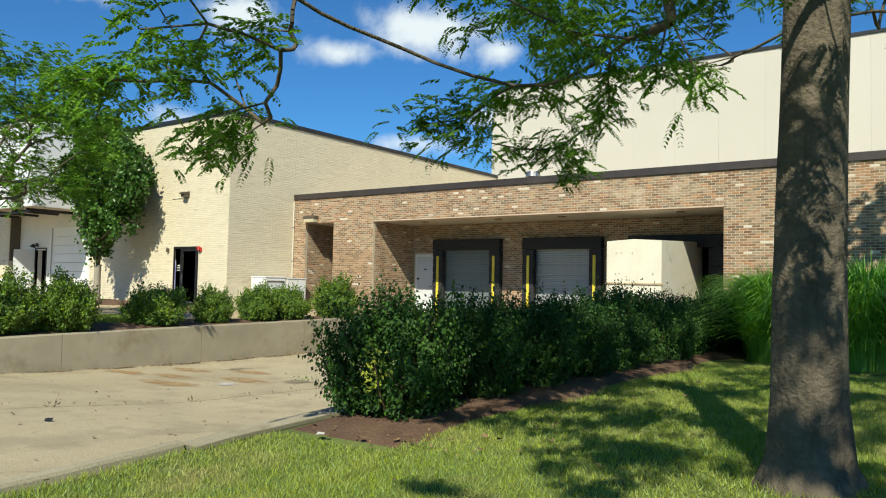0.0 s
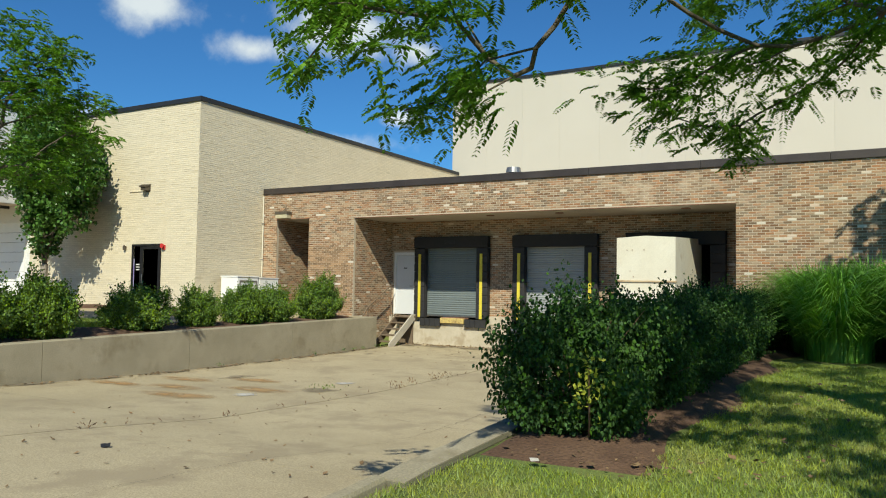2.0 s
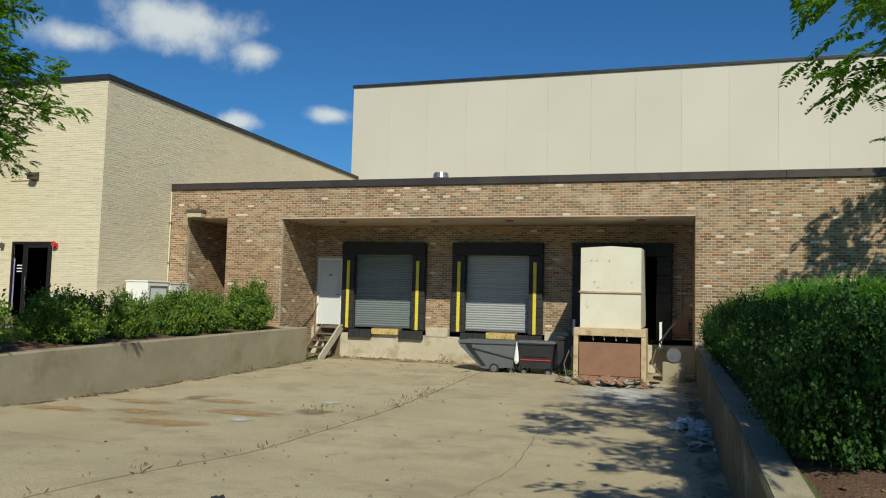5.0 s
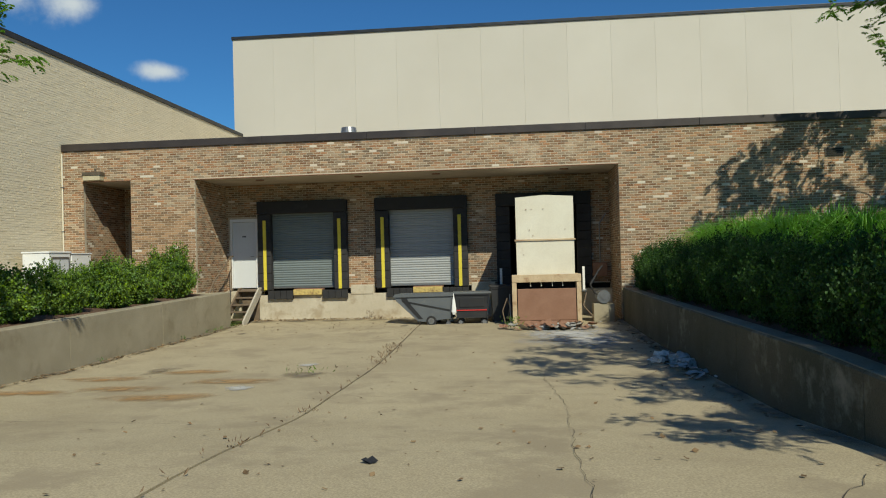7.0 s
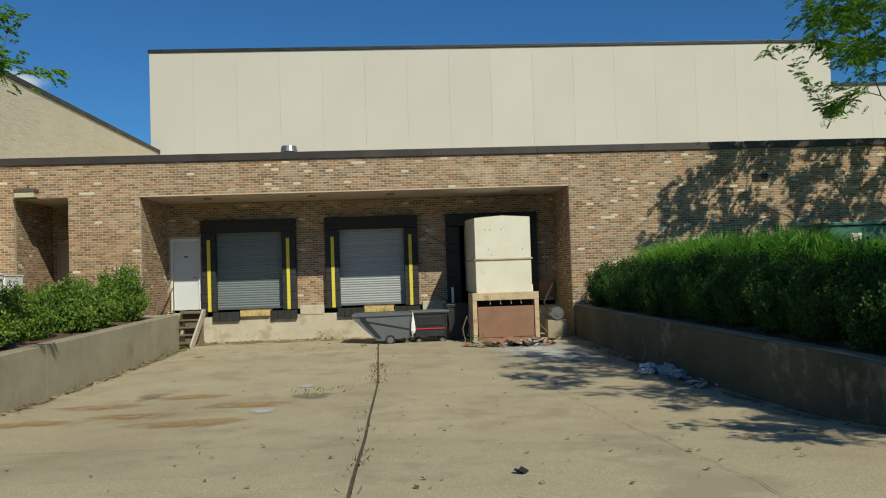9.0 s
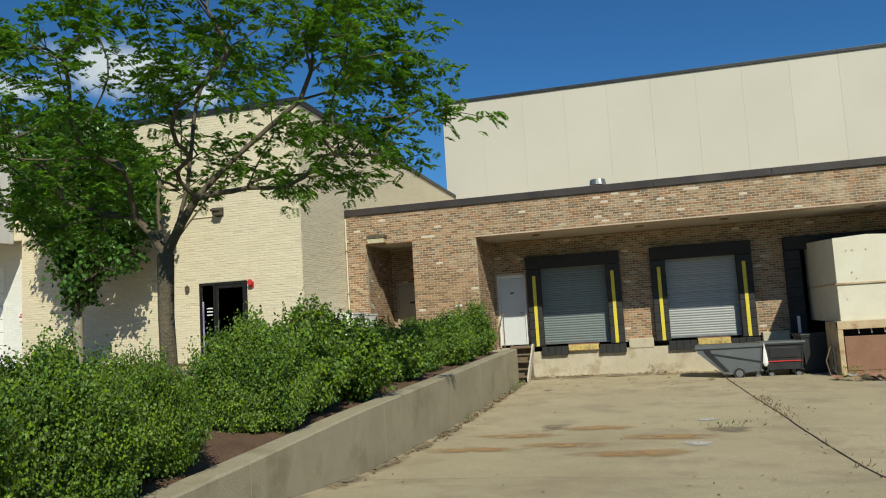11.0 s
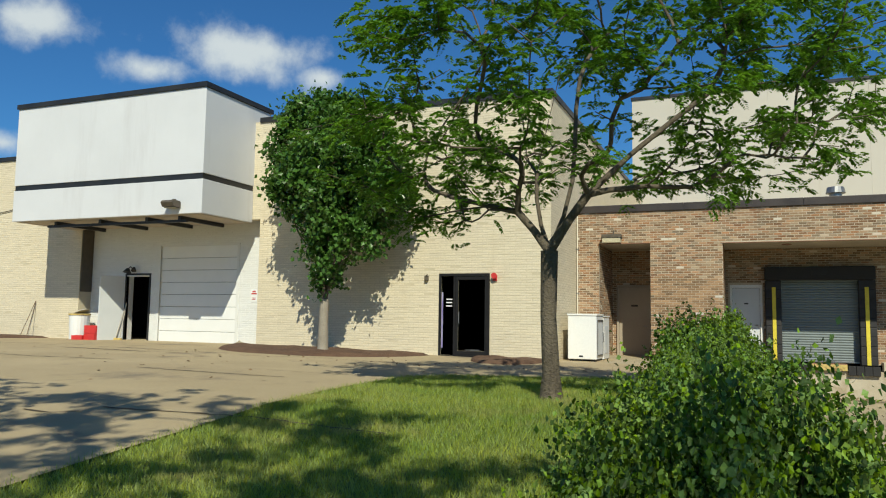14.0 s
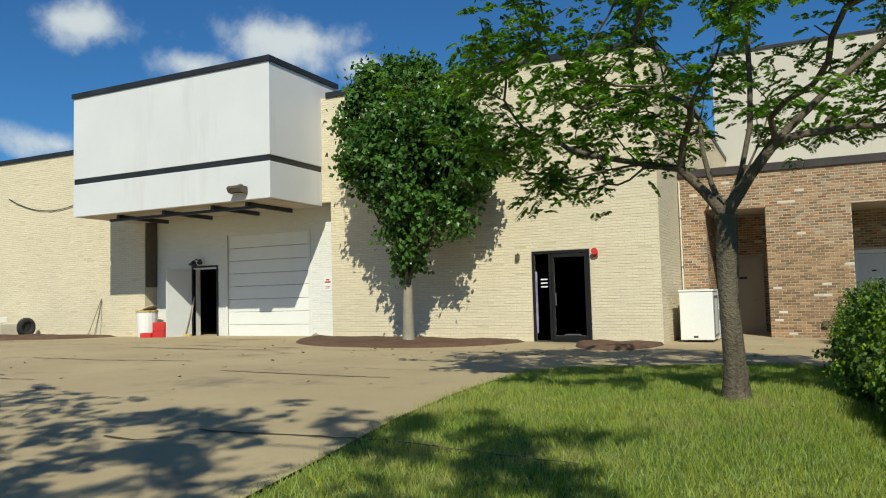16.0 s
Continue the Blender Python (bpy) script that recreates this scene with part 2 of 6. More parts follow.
    cart=material("grey_plastic", (0.13, 0.14, 0.15), (0.105, 0.115, 0.125), 0.5, 2, 60, 0.08, stain=(0.20, 0.20, 0.19), stain_scale=3, stain_at=0.62),
    black=material("black_plastic", (0.02, 0.02, 0.022), (0.03, 0.03, 0.032), 0.5, 2, 60, 0.06),
    # near-black colour that stands in for the lack of light in openings
    dark=material("near_black_unlit", (0.02, 0.019, 0.018), (0.03, 0.028, 0.026), 0.9, 2, 30, 0.05),
    red=material("red_plastic", (0.62, 0.045, 0.04), (0.52, 0.035, 0.035), 0.45, 3, 40, 0.05),
    fixture=material("bronze_fixture", (0.10, 0.085, 0.065), (0.14, 0.115, 0.085), 0.5, 5, 60, 0.06, metal=0.3),
    lens=material("fixture_lens", (0.52, 0.47, 0.33), (0.46, 0.41, 0.28), 0.35, 5, 40, 0.05),
    green=material("green_enamel", (0.05, 0.13, 0.10), (0.06, 0.15, 0.115), 0.4, 2, 40, 0.05),
    paper=material("paper_litter", (0.62, 0.60, 0.57), (0.45, 0.42, 0.38), 0.9, 9, 40, 0.2, obrand=0.3, island=0.3),
    leaf_dead=material("dead_leaf", (0.16, 0.10, 0.05), (0.22, 0.15, 0.08), 0.9, 9, 40, 0.2, island=0.4),
    crack=material("dirt_joint", (0.10, 0.08, 0.055), (0.07, 0.055, 0.04), 1.0, 6, 60, 0.6),
    bleach=material("bleached_skylit_slab", (0.58, 0.58, 0.58), (0.50, 0.48, 0.44), 0.9, 1.2, 90, 0.2),
    oxide=material("rust_stain_slab", (0.40, 0.215, 0.075), (0.40, 0.27, 0.135), 0.9, 1.5, 90, 0.2),
    purple=material("violet_poster", (0.14, 0.09, 0.35), (0.5, 0.5, 0.6), 0.5, 2.0, 30, 0.0),
    sign_ink=material("sign_red_ink", (0.5, 0.06, 0.05), (0.45, 0.05, 0.05), 0.6, 5, 40, 0.0),
    cable=material("black_cable", (0.02, 0.02, 0.02), (0.03, 0.03, 0.03), 0.7, 5, 40, 0.0),
)
def soft_edged(m):
    """Lets a stain fade out by its mesh's fade attribute, broken up by noise."""
    n, l = m.node_tree.nodes, m.node_tree.links
    at = n.new("ShaderNodeAttribute")
    at.attribute_name = "fade"
    tx = n.new("ShaderNodeTexNoise")
    tx.inputs["Scale"].default_value, tx.inputs["Detail"].default_value = 3.0, 8.0
    tc = n.new("ShaderNodeTexCoord")
    l.new(tc.outputs["Object"], tx.inputs["Vector"])
    mu = n.new("ShaderNodeMath")
    mu.operation = 'MULTIPLY'
    mr = n.new("ShaderNodeMapRange")
    mr.inputs[1].default_value, mr.inputs[2].default_value = 0.30, 0.55
    l.new(tx.outputs[0], mr.inputs[0])
    l.new(mr.outputs[0], mu.inputs[0])
    l.new(at.outputs["Fac"], mu.inputs[1])
    tr, ms = n.new("ShaderNodeBsdfTransparent"), n.new("ShaderNodeMixShader")
    l.new(mu.outputs[0], ms.inputs[0])
    l.new(tr.outputs[0], ms.inputs[1])
    l.new(n["Principled BSDF"].outputs[0], ms.inputs[2])
    l.new(ms.outputs[0], n["Material Output"].inputs[0])


M["oil"] = material("oil_and_dark_stain", (0.22, 0.18, 0.125), (0.27, 0.22, 0.155), 0.85, 3, 60, 0.1)
for key in ("oxide", "bleach", "oil"):
    soft_edged(M[key])
glass = bpy.data.materials.new("tinted_glass")
glass.use_nodes = True
gb = glass.node_tree.nodes["Principled BSDF"]
gb.inputs["Base Color"].default_value = (0.016, 0.02, 0.025, 1)
gb.inputs["Roughness"].default_value = 0.04
gb.inputs["Specular IOR Level"].default_value = 1.0
gb.inputs["IOR"].default_value = 1.7
M["glass"] = glass


# ---- mesh helpers ----
def box(bm, x0, x1, y0, y1, z0, z1, bevel=0.0):
    made = bmesh.ops.create_cube(bm, size=1)["verts"]
    for v in made:
        v.co = Vector(((x0 + x1) / 2 + v.co.x * (x1 - x0), (y0 + y1) / 2 + v.co.y * (y1 - y0), (z0 + z1) / 2 + v.co.z * (z1 - z0)))
    if bevel:
        edges = {e for v in made for e in v.link_edges}
        bmesh.ops.bevel(bm, geom=list(edges), offset=bevel, segments=2, affect='EDGES', profile=0.6)
    return bm


def boxed(*a, bevel=0.0):
    return box(bmesh.new(), *a, bevel=bevel)


def rod(bm, p, q, r0, r1=None, seg=10, caps=True):
    p, q = Vector(p), Vector(q)
    r1 = r0 if r1 is None else r1
    turn = (q - p).to_track_quat('Z', 'Y').to_matrix()
    rings = []
    for c, r in ((p, r0), (q, r1)):
        rings.append([bm.verts.new(c + turn @ Vector((math.cos(a) * r, math.sin(a) * r, 0))) for a in np.linspace(0, 2 * math.pi, seg, endpoint=False)])
    for k in range(seg):
        bm.faces.new((rings[0][k], rings[0][(k + 1) % seg], rings[1][(k + 1) % seg], rings[1][k]))
    if caps:
        bm.faces.new(rings[0][::-1])
        bm.faces.new(rings[1])
    return bm


def rods(points, r, seg=8):
    bm = bmesh.new()
    for p, q in zip(points, points[1:]):
        rod(bm, p, q, r, seg=seg)
    return bm


def prism(bm, outline, x0, x1):
    """A side outline of (y, z) pulled from x0 to x1."""
    a = [bm.verts.new((x0, y, z)) for y, z in outline]
    b = [bm.verts.new((x1, y, z)) for y, z in outline]
    n = len(outline)
    bm.faces.new(a)
    bm.faces.new(b[::-1])
    for k in range(n):
        bm.faces.new((a[k], b[k], b[(k + 1) % n], a[(k + 1) % n]))
    bmesh.ops.recalc_face_normals(bm, faces=bm.faces)
    return bm


def mesh_of(name, bm, mat, smooth=False):
    me = bpy.data.meshes.new(name)
    bmesh.ops.recalc_face_normals(bm, faces=bm.faces)
    bm.to_mesh(me)
    bm.free()
    me.materials.append(mat)
    if smooth:
        me.polygons.foreach_set("use_smooth", [True] * len(me.polygons))
    return me


def raw_mesh(name, verts, faces, mat, smooth=False):
    """A mesh of quads (or triangles) from arrays."""
    me = bpy.data.meshes.new(name)
    verts, faces = np.asarray(verts, np.float32), np.asarray(faces, np.int32)
    k = faces.shape[1]
    me.vertices.add(len(verts))
    me.vertices.foreach_set("co", verts.ravel())
    me.loops.add(faces.size)
    me.loops.foreach_set("vertex_index", faces.ravel())
    me.polygons.add(len(faces))
    me.polygons.foreach_set("loop_start", np.arange(0, faces.size, k, dtype=np.int32))
    me.update(calc_edges=True)
    me.validate()
    me.materials.append(mat)
    me.polygons.foreach_set("use_smooth", [smooth] * len(me.polygons))
    return me


def thing(name, at=(0, 0, 0), turn=0, label="", category="", group="", kind=""):
    ob = new(name)
    ob.empty_display_size = 0.2
    ob.matrix_basis = pose(*at, 0, 0, turn)
    return tagged(ob, label, category, group, kind)


def part(name, bm, mat, parent, label="", smooth=False):
    ob = new(name, mesh_of(name, bm, M[mat] if isinstance(mat, str) else mat, smooth))
    ob.parent = parent
    return tagged(ob, label)


def solid(name, bm, mat, label="", category="", group="", kind="", smooth=False):
    return tagged(new(name, mesh_of(name, bm, M[mat], smooth)), label, category, group, kind)


# ---- lie of the land ----
def along(v, pts):
    xs, ys = zip(*pts)
    return float(np.interp(v, xs, ys))


def well_z(x, y):
    return along(y, [(-60, 0.0), (1, 0.0), (3, -0.03), (5.3, -0.15), (8, -0.39), (10, -0.44), (12, -0.48), (16, -0.48), (23, -0.42)])


def right_z(x, y):
    return along(y, [(-60, 0.0), (-3, 0.05), (0, 0.12), (3, 0.24), (6, 0.38), (8, 0.42), (60, 0.45)]) + 0.12 * math.exp(-((x + 1.2) / 1.7) ** 2 - ((y - 5.5) / 1.6) ** 2)


def left_z(x, y):
    z = along(y, [(-60, 0.0), (-4, 0.1), (0, 0.3), (3, 0.48), (6, 0.62), (10, 0.62), (14, 0.58), (17, 0.58), (60, 0.6)])
    z += 0.05 * math.exp(-((x + 20.0) / 2.3) ** 2 - ((y - 7.6) / 3.2) ** 2)
    z += along(-x, [(16.95, -0.36), (17.9, -0.24), (19.2, 0.0)]) * along(y, [(-3, 0.2), (4, 1), (9, 1), (14, 0.45), (20, 0.3)])
    return z + along(y, [(-4, 0), (12, 1)]) * along(-x, [(21, 0), (24, 0.07), (32, 0.2), (60, 0.3)])


LW, RW = -17.0, -5.61     # centre lines of the retaining walls


def land(x, y):
    if y > 20.42 and -17.85 < x < LW:      # the foot of the dock stairs lies at the ramp's level
        return well_z(x, y)
    return left_z(x, y) if x < LW else right_z(x, y) if x > RW else well_z(x, y)


def sheet(name, mat, y0, y1, xl, xr, lift, nx=12, ny=24, parent=None, bumps=0.0, rim=-0.05):
    """A skin laid on the land between two edge lines x = xl(y) and x = xr(y)."""
    vs, fs = [], []
    for j in range(ny + 1):
        y = y0 + (y1 - y0) * j / ny
        a, b = xl(y), xr(y)
        for i in range(nx + 1):
            x = a + (b - a) * i / nx
            edge = min(i, nx - i, j, ny - j)
            z = land(x, y) + (lift if edge else rim)
            if bumps and edge:
                z += bumps * min(1, edge / 2) * (0.6 + 0.6 * noise.noise((x * 1.7, y * 1.7, 3)))
            vs.append((x, y, z))
    for j in range(ny):
        for i in range(nx):
            k = j * (nx + 1) + i
            fs.append((k, k + 1, k + nx + 2, k + nx + 1))
    ob = new(name, raw_mesh(name, vs, fs, M[mat], True))
    if parent:
        ob.parent = parent
    return ob

# ---- large structure ----
FRONT, BACK = 20.43, 22.76          # the brick front and the dock's inner wall
O_L, O_R, O_TOP = -17.85, -5.78, 3.87
A_L, A_R, A_TOP = -21.24, -19.79, 3.91
ROOF = 4.86
TANY, TANX, TANTOP = 17.35, -21.92, 7.62
DOCK = 0.53                          # dock floor


def ground():
    xs = sorted(set([-600, -300, -150, -90, -60] + list(np.arange(-48, 22, 1.0)) + [-17.87, -17.84, LW - 0.08, LW + 0.08, RW - 0.08, RW + 0.08] + [30, 60, 150, 300, 600]))
    ys = [-600, -300, -120, -60, -30, -15] + list(np.arange(-8, 20.3, 0.75)) + [20.3, 20.40, 20.43, 21, 22, 23, 24] + [40, 80, 200, 600]
    vs = [(x, y, land(x, y) - (0.08 if LW < x < RW else 0.02)) for y in ys for x in xs]
    w = len(xs)
    fs = [(j * w + i, j * w + i + 1, (j + 1) * w + i + 1, (j + 1) * w + i) for j in range(len(ys) - 1) for i in range(w - 1)]
    tagged(new("ground", raw_mesh("ground", vs, fs, M["lawn"], True)), "mown lawn and rough ground round the loading yard", "ground", kind="structure")


ground()
driveway = thing("driveway", label="stained tan concrete truck ramp with cracked joints", category="driveway", kind="structure")


def JLINE(y):
    """The long open joint of the ramp."""
    return along(y, [(-9, -10.85), (4.5, -11.08), (9.3, -11.14), (13, -11.14), (19, -11.32), (23, -11.4)])


def slab(name, left, right, y0, y1, mat="concrete", lift=0.01):
    g = 0.004
    ny, nx = max(2, int((y1 - y0) / 0.5)), 6
    vs, fs = [], []
    for j in range(ny + 1):
        y = y0 + g + (y1 - y0 - 2 * g) * j / ny
        a, b = left(y), right(y)
        for i in range(nx + 1):
            x = a + (b - a) * i / nx
            vs.append((x, y, well_z(x, y) + lift + 0.006 * noise.noise((x, y, 1))))
    n, w = len(vs), nx + 1
    vs += [(x, y, z - 0.06) for x, y, z in vs]
    for j in range(ny):
        for i in range(nx):
            k = j * w + i
            fs.append((k, k + 1, k + w + 1, k + w))
    rim = [j * w for j in range(ny + 1)] + [ny * w + i for i in range(1, w)] + [j * w + nx for j in range(ny - 1, -1, -1)] + list(range(nx - 1, 0, -1))
    for a, b in zip(rim, rim[1:] + rim[:1]):
        fs.append((b, a, a + n, b + n))
    ob = new(name, raw_mesh(name, vs, fs, M[mat]))
    ob.parent = driveway


cuts = [-9, -0.5, 5.6, 11.9, 17.6, 22.9]
for y0, y1 in zip(cuts, cuts[1:]):
    slab("slab", lambda y: LW + 0.1, lambda y: JLINE(y) - 0.018, y0, y1)
    slab("slab", lambda y: JLINE(y) + 0.018, lambda y: RW - 0.1, y0, y1)
vs, fs = [], []
for j, y in enumerate(np.arange(-9, 22.9, 0.4)):
    vs += [(JLINE(y) - 0.09, y, well_z(0, y) - 0.008), (JLINE(y) + 0.09, y, well_z(0, y) - 0.008)]
    if j:
        fs.append((2 * j - 2, 2 * j - 1, 2 * j + 1, 2 * j))
jo = new("joint_dirt", raw_mesh("joint_dirt", vs, fs, M["crack"]))
jo.parent = driveway

# rust stains, an oil patch, dark blots along the walls and hairline cracks, thin skins on the slabs


def blot(name, x, y, rx, ry, mat, seed, lift=0.020):
    rng = random.Random(seed)
    n, rings = 26, (0.35, 0.6, 0.8, 1.0)
    vs, fs, fade = [(x, y, well_z(x, y) + lift)], [], [1.0]
    edge = [0.75 + 0.35 * noise.noise((math.cos(2 * math.pi * k / n) * 1.6 + seed, math.sin(2 * math.pi * k / n) * 1.6, seed)) + 0.1 * rng.random() for k in range(n)]
    for q in rings:
        for k in range(n):
            a = 2 * math.pi * k / n
            px, py = x + rx * q * edge[k] * math.cos(a), y + ry * q * edge[k] * math.sin(a)
            vs.append((px, py, well_z(px, py) + lift))
            fade.append(1.0 - q ** 1.5)
    fs = [(0, 1 + k, 1 + (k + 1) % n) for k in range(n)]
    for r in range(len(rings) - 1):
        for k in range(n):
            a, b = 1 + r * n + k, 1 + r * n + (k + 1) % n
            fs += [(a, a + n, b), (b, a + n, b + n)]
    me = raw_mesh(name, vs, fs, M[mat])
    me.attributes.new("fade", 'FLOAT', 'POINT').data.foreach_set("value", fade)
    ob = new(name, me)
    ob.parent = driveway


for k, (x, y, rx, ry) in enumerate([(-13.5, 9.4, 1.1, 0.5), (-14.6, 10.2, 1.1, 0.4), (-13.1, 10.9, 1.2, 0.42), (-15.9, 9.9, 1.1, 0.4), (-15.4, 11.3, 1.0, 0.4), (-14.2, 12.1, 0.9, 0.4)]):
    blot("rust_stain", x, y, rx, ry, "oxide", 11 + k)
# bleached floor before the compactor, with its bluish skylight put into the colour
blot("bleached_patch", -7.3, 16.6, 1.7, 2.6, "bleach", 21, 0.0205)
blot("bleached_patch", -7.6, 17.4, 1.2, 1.2, "bleach", 24, 0.0245)
blot("oil_patch", -12.15, 11.6, 0.55, 0.5, "oil", 3)
ro = random.Random(44)
for k in range(9):
    blot("oil_patch", ro.uniform(-16.5, -6.5), ro.uniform(2.5, 21.5), ro.uniform(0.1, 0.35), ro.uniform(0.2, 0.8), "oil" if k % 3 else "bleach", 50 + k, 0.0225 + 0.0002 * k)
# rows of darker blots along the dock face and both wall feet
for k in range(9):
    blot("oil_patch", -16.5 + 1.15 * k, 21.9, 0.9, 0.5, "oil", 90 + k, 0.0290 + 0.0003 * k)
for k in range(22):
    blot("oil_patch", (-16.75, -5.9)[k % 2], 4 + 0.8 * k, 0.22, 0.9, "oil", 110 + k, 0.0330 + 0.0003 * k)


def crack(name, pts, wide, seed, parent, lift=0.0215, zf=well_z, mat="crack"):
    rng = random.Random(seed)
    line = []
    for (x0, y0), (x1, y1) in zip(pts, pts[1:]):
        n = max(2, int(math.hypot(x1 - x0, y1 - y0) / 0.16))
        line += [(x0 + (x1 - x0) * k / n + rng.uniform(-1, 1) * 0.025, y0 + (y1 - y0) * k / n + rng.uniform(-1, 1) * 0.025) for k in range(n)]
    vs, fs = [], []
    for k, (x, y) in enumerate(line):
        q = line[min(k + 1, len(line) - 1)]
        p = line[max(k - 1, 0)]
        dx, dy = q[0] - p[0], q[1] - p[1]
        d = math.hypot(dx, dy) or 1
        w = wide * rng.uniform(0.3, 1)
        vs += [(x - dy / d * w, y + dx / d * w, zf(x, y) + lift), (x + dy / d * w, y - dx / d * w, zf(x, y) + lift)]
        if k:
            fs.append((2 * k - 2, 2 * k - 1, 2 * k + 1, 2 * k))
    ob = new(name, raw_mesh(name, vs, fs, M[mat]))
    ob.parent = parent


crack("crack", [(-8.1, 2.0), (-8.18, 5.2), (-8.05, 8.6), (-8.3, 11.8)], 0.003, 5, driveway)
crack("crack", [(-17, 7.4), (-14.5, 7.6), (-12.2, 7.3)], 0.004, 7, driveway)
crack("crack", [(-10.8, 9.3), (-9, 9.5), (-6, 9.2)], 0.004, 8, driveway)
crack("crack", [(-8.5, 2.4), (-7.2, 3.4), (-6.2, 4.9)], 0.005, 9, driveway)


def long_wall(name, cx, half, y0, y1, top, base, label, mat="wall_conc"):
    """A retaining wall along y whose top follows top(y), cast in lengths with chamfered edges."""
    owner = thing(name, label=label, category="retaining wall", kind="structure")
    ys = [y0] + list(np.arange(y0 + 1.9, y1 - 0.8, 3.66)) + [y1]
    for a, b in zip(ys, ys[1:]):
        bm = bmesh.new()
        n = 5
        rows = []
        for k in range(n + 1):
            y = a + 0.006 + (b - a - 0.012) * k / n
            t, c = top(y), 0.02
            rows.append([bm.verts.new(p) for p in ((cx - half, y, base), (cx - half, y, t - c), (cx - half + c, y, t), (cx + half - c, y, t), (cx + half, y, t - c), (cx + half, y, base))])
        for r, q in zip(rows, rows[1:]):
            for i in range(5):
                bm.faces.new((r[i], r[i + 1], q[i + 1], q[i]))
        bm.faces.new(rows[0])
        bm.faces.new(rows[-1][::-1])
        part("wall_length", bm, mat, owner)
        # the lit top gets a strip of concrete without the painted shade
        if mat == "moss_shade_conc":
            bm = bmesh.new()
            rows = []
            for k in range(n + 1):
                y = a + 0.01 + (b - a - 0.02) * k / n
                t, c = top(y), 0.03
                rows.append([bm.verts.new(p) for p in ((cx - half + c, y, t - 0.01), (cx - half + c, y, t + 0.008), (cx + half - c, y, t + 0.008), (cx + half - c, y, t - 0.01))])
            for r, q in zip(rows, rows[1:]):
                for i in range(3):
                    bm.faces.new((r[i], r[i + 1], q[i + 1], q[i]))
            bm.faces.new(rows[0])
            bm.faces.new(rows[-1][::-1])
            part("worn_top", bm, "wall_conc", owner, "top of the wall in paler concrete without the painted shade")
    return owner


long_wall("retaining_wall_1", LW, 0.15, 3.4, 20.42, lambda y: along(y, [(3, 0.22), (5.5, 0.30), (8, 0.39), (11, 0.44), (20.4, 0.58)]), -0.9, "stained grey concrete retaining wall beside the ramp")
solid("wall_return", boxed(-17.86, LW + 0.145, 20.26, 20.424, -0.9, 0.575, bevel=0.015), "wall_conc", "short concrete return wall beside the dock stairs", "retaining wall", kind="structure")
long_wall("retaining_wall_2", RW, 0.15, 4.15, 20.40, lambda y: along(y, [(4, 0.29), (4.5, 0.33), (7, 0.42), (22, 0.45)]), -0.9, "mossy concrete retaining wall beside the ramp, darkened in colour for shade", "moss_shade_conc")


def kerb(x, y0, y1, label):
    """A worn kerb of cast lengths along the lawn, chipped along its top edge."""
    owner = thing("kerb", label=label, category="kerb", kind="structure")
    y, k = y1, 0
    rng = random.Random(23)
    while y > y0:
        a = max(y0, y - rng.uniform(1.1, 1.5))
        bm = bmesh.new()
        rows = []
        n = 9
        for i in range(n + 1):
            q = a + 0.006 + (y - a - 0.012) * i / n
            t = right_z(x, q) + 0.05 + 0.012 * noise.noise((q * 3, 5, 1))
            c = 0.025 + 0.03 * max(0.0, noise.noise((q * 5, 2, 7)))
            rows.append([bm.verts.new(p) for p in ((x - 0.07, q, -0.3), (x - 0.06, q, t - c * 1.2), (x - 0.06 + c, q, t), (x + 0.05, q, t - 0.004), (x + 0.06, q, t - 0.03), (x + 0.06, q, -0.3))])
        for r, q in zip(rows, rows[1:]):
            for i in range(5):
                bm.faces.new((r[i], r[i + 1], q[i + 1], q[i]))
        bm.faces.new(rows[0])
        bm.faces.new(rows[-1][::-1])
        part("kerb_length", bm, "wall_conc", owner)
        y, k = a, k + 1
    return owner


kerb(RW - 0.06, -6.0, 4.12, "chipped old concrete kerb between ramp and lawn")

# the lot in front of the painted building, its walk, and the planting beds
EDGE = [(-40, -21.6), (0, -22.0), (2, -22.2), (5, -22.45), (8, -22.8), (10.5, -22.85), (11.5, -22.3), (12.2, -21.2), (12.8, -20.0), (13.2, -18.2), (17.3, -17.45), (20.4, -17.4)]
lot = sheet("parking_lot", "lot", -40, 20.4, lambda y: -75.0, lambda y: along(y, EDGE), 0.015, 40, 80, rim=0.012)
tagged(lot, "sunlit worn tan asphalt lot with leaf litter", "pavement", kind="structure")
rl = random.Random(17)
for k in range(34):
    x, y = rl.uniform(-44, -24), rl.uniform(4, 14.8)
    length = rl.uniform(0.6, 4.2)
    crack("lot_crack", [(x, y), (x + length * 0.5, y + rl.uniform(-0.15, 0.2)), (x + length, y + rl.uniform(-0.2, 0.35))], rl.choice((0.014, 0.022, 0.034)), 30 + k, lot, 0.022, left_z)
for cx, half, y0 in ((-28.3, 3.25, 14.2), (-22.85, 1.0, 15.2), (-44.2, 5.2, 14.6)):
    bow = lambda y: half * math.sqrt(max(0.02, 1 - ((17.3 - y) / (17.3 - y0)) ** 2))
    bed = sheet("mulch_bed", "mulch", y0, 17.3, lambda y: cx - bow(y), lambda y: cx + bow(y), 0.05, 24, 12, bumps=0.10)
    tagged(bed, "low mound of dark bark mulch against the painted wall", "mulch bed", kind="structure")
bed = sheet("mulch_bed", "mulch", -0.4, 21.0, lambda y: along(y, [(7, -18.2), (9, -18.6)]) - 0.12 * math.sin(y * 2), lambda y: LW - 0.02, 0.03, 6, 40, bumps=0.05)
tagged(bed, "strip of dark mulch under the shrubs along the wall", "mulch bed", kind="structure")
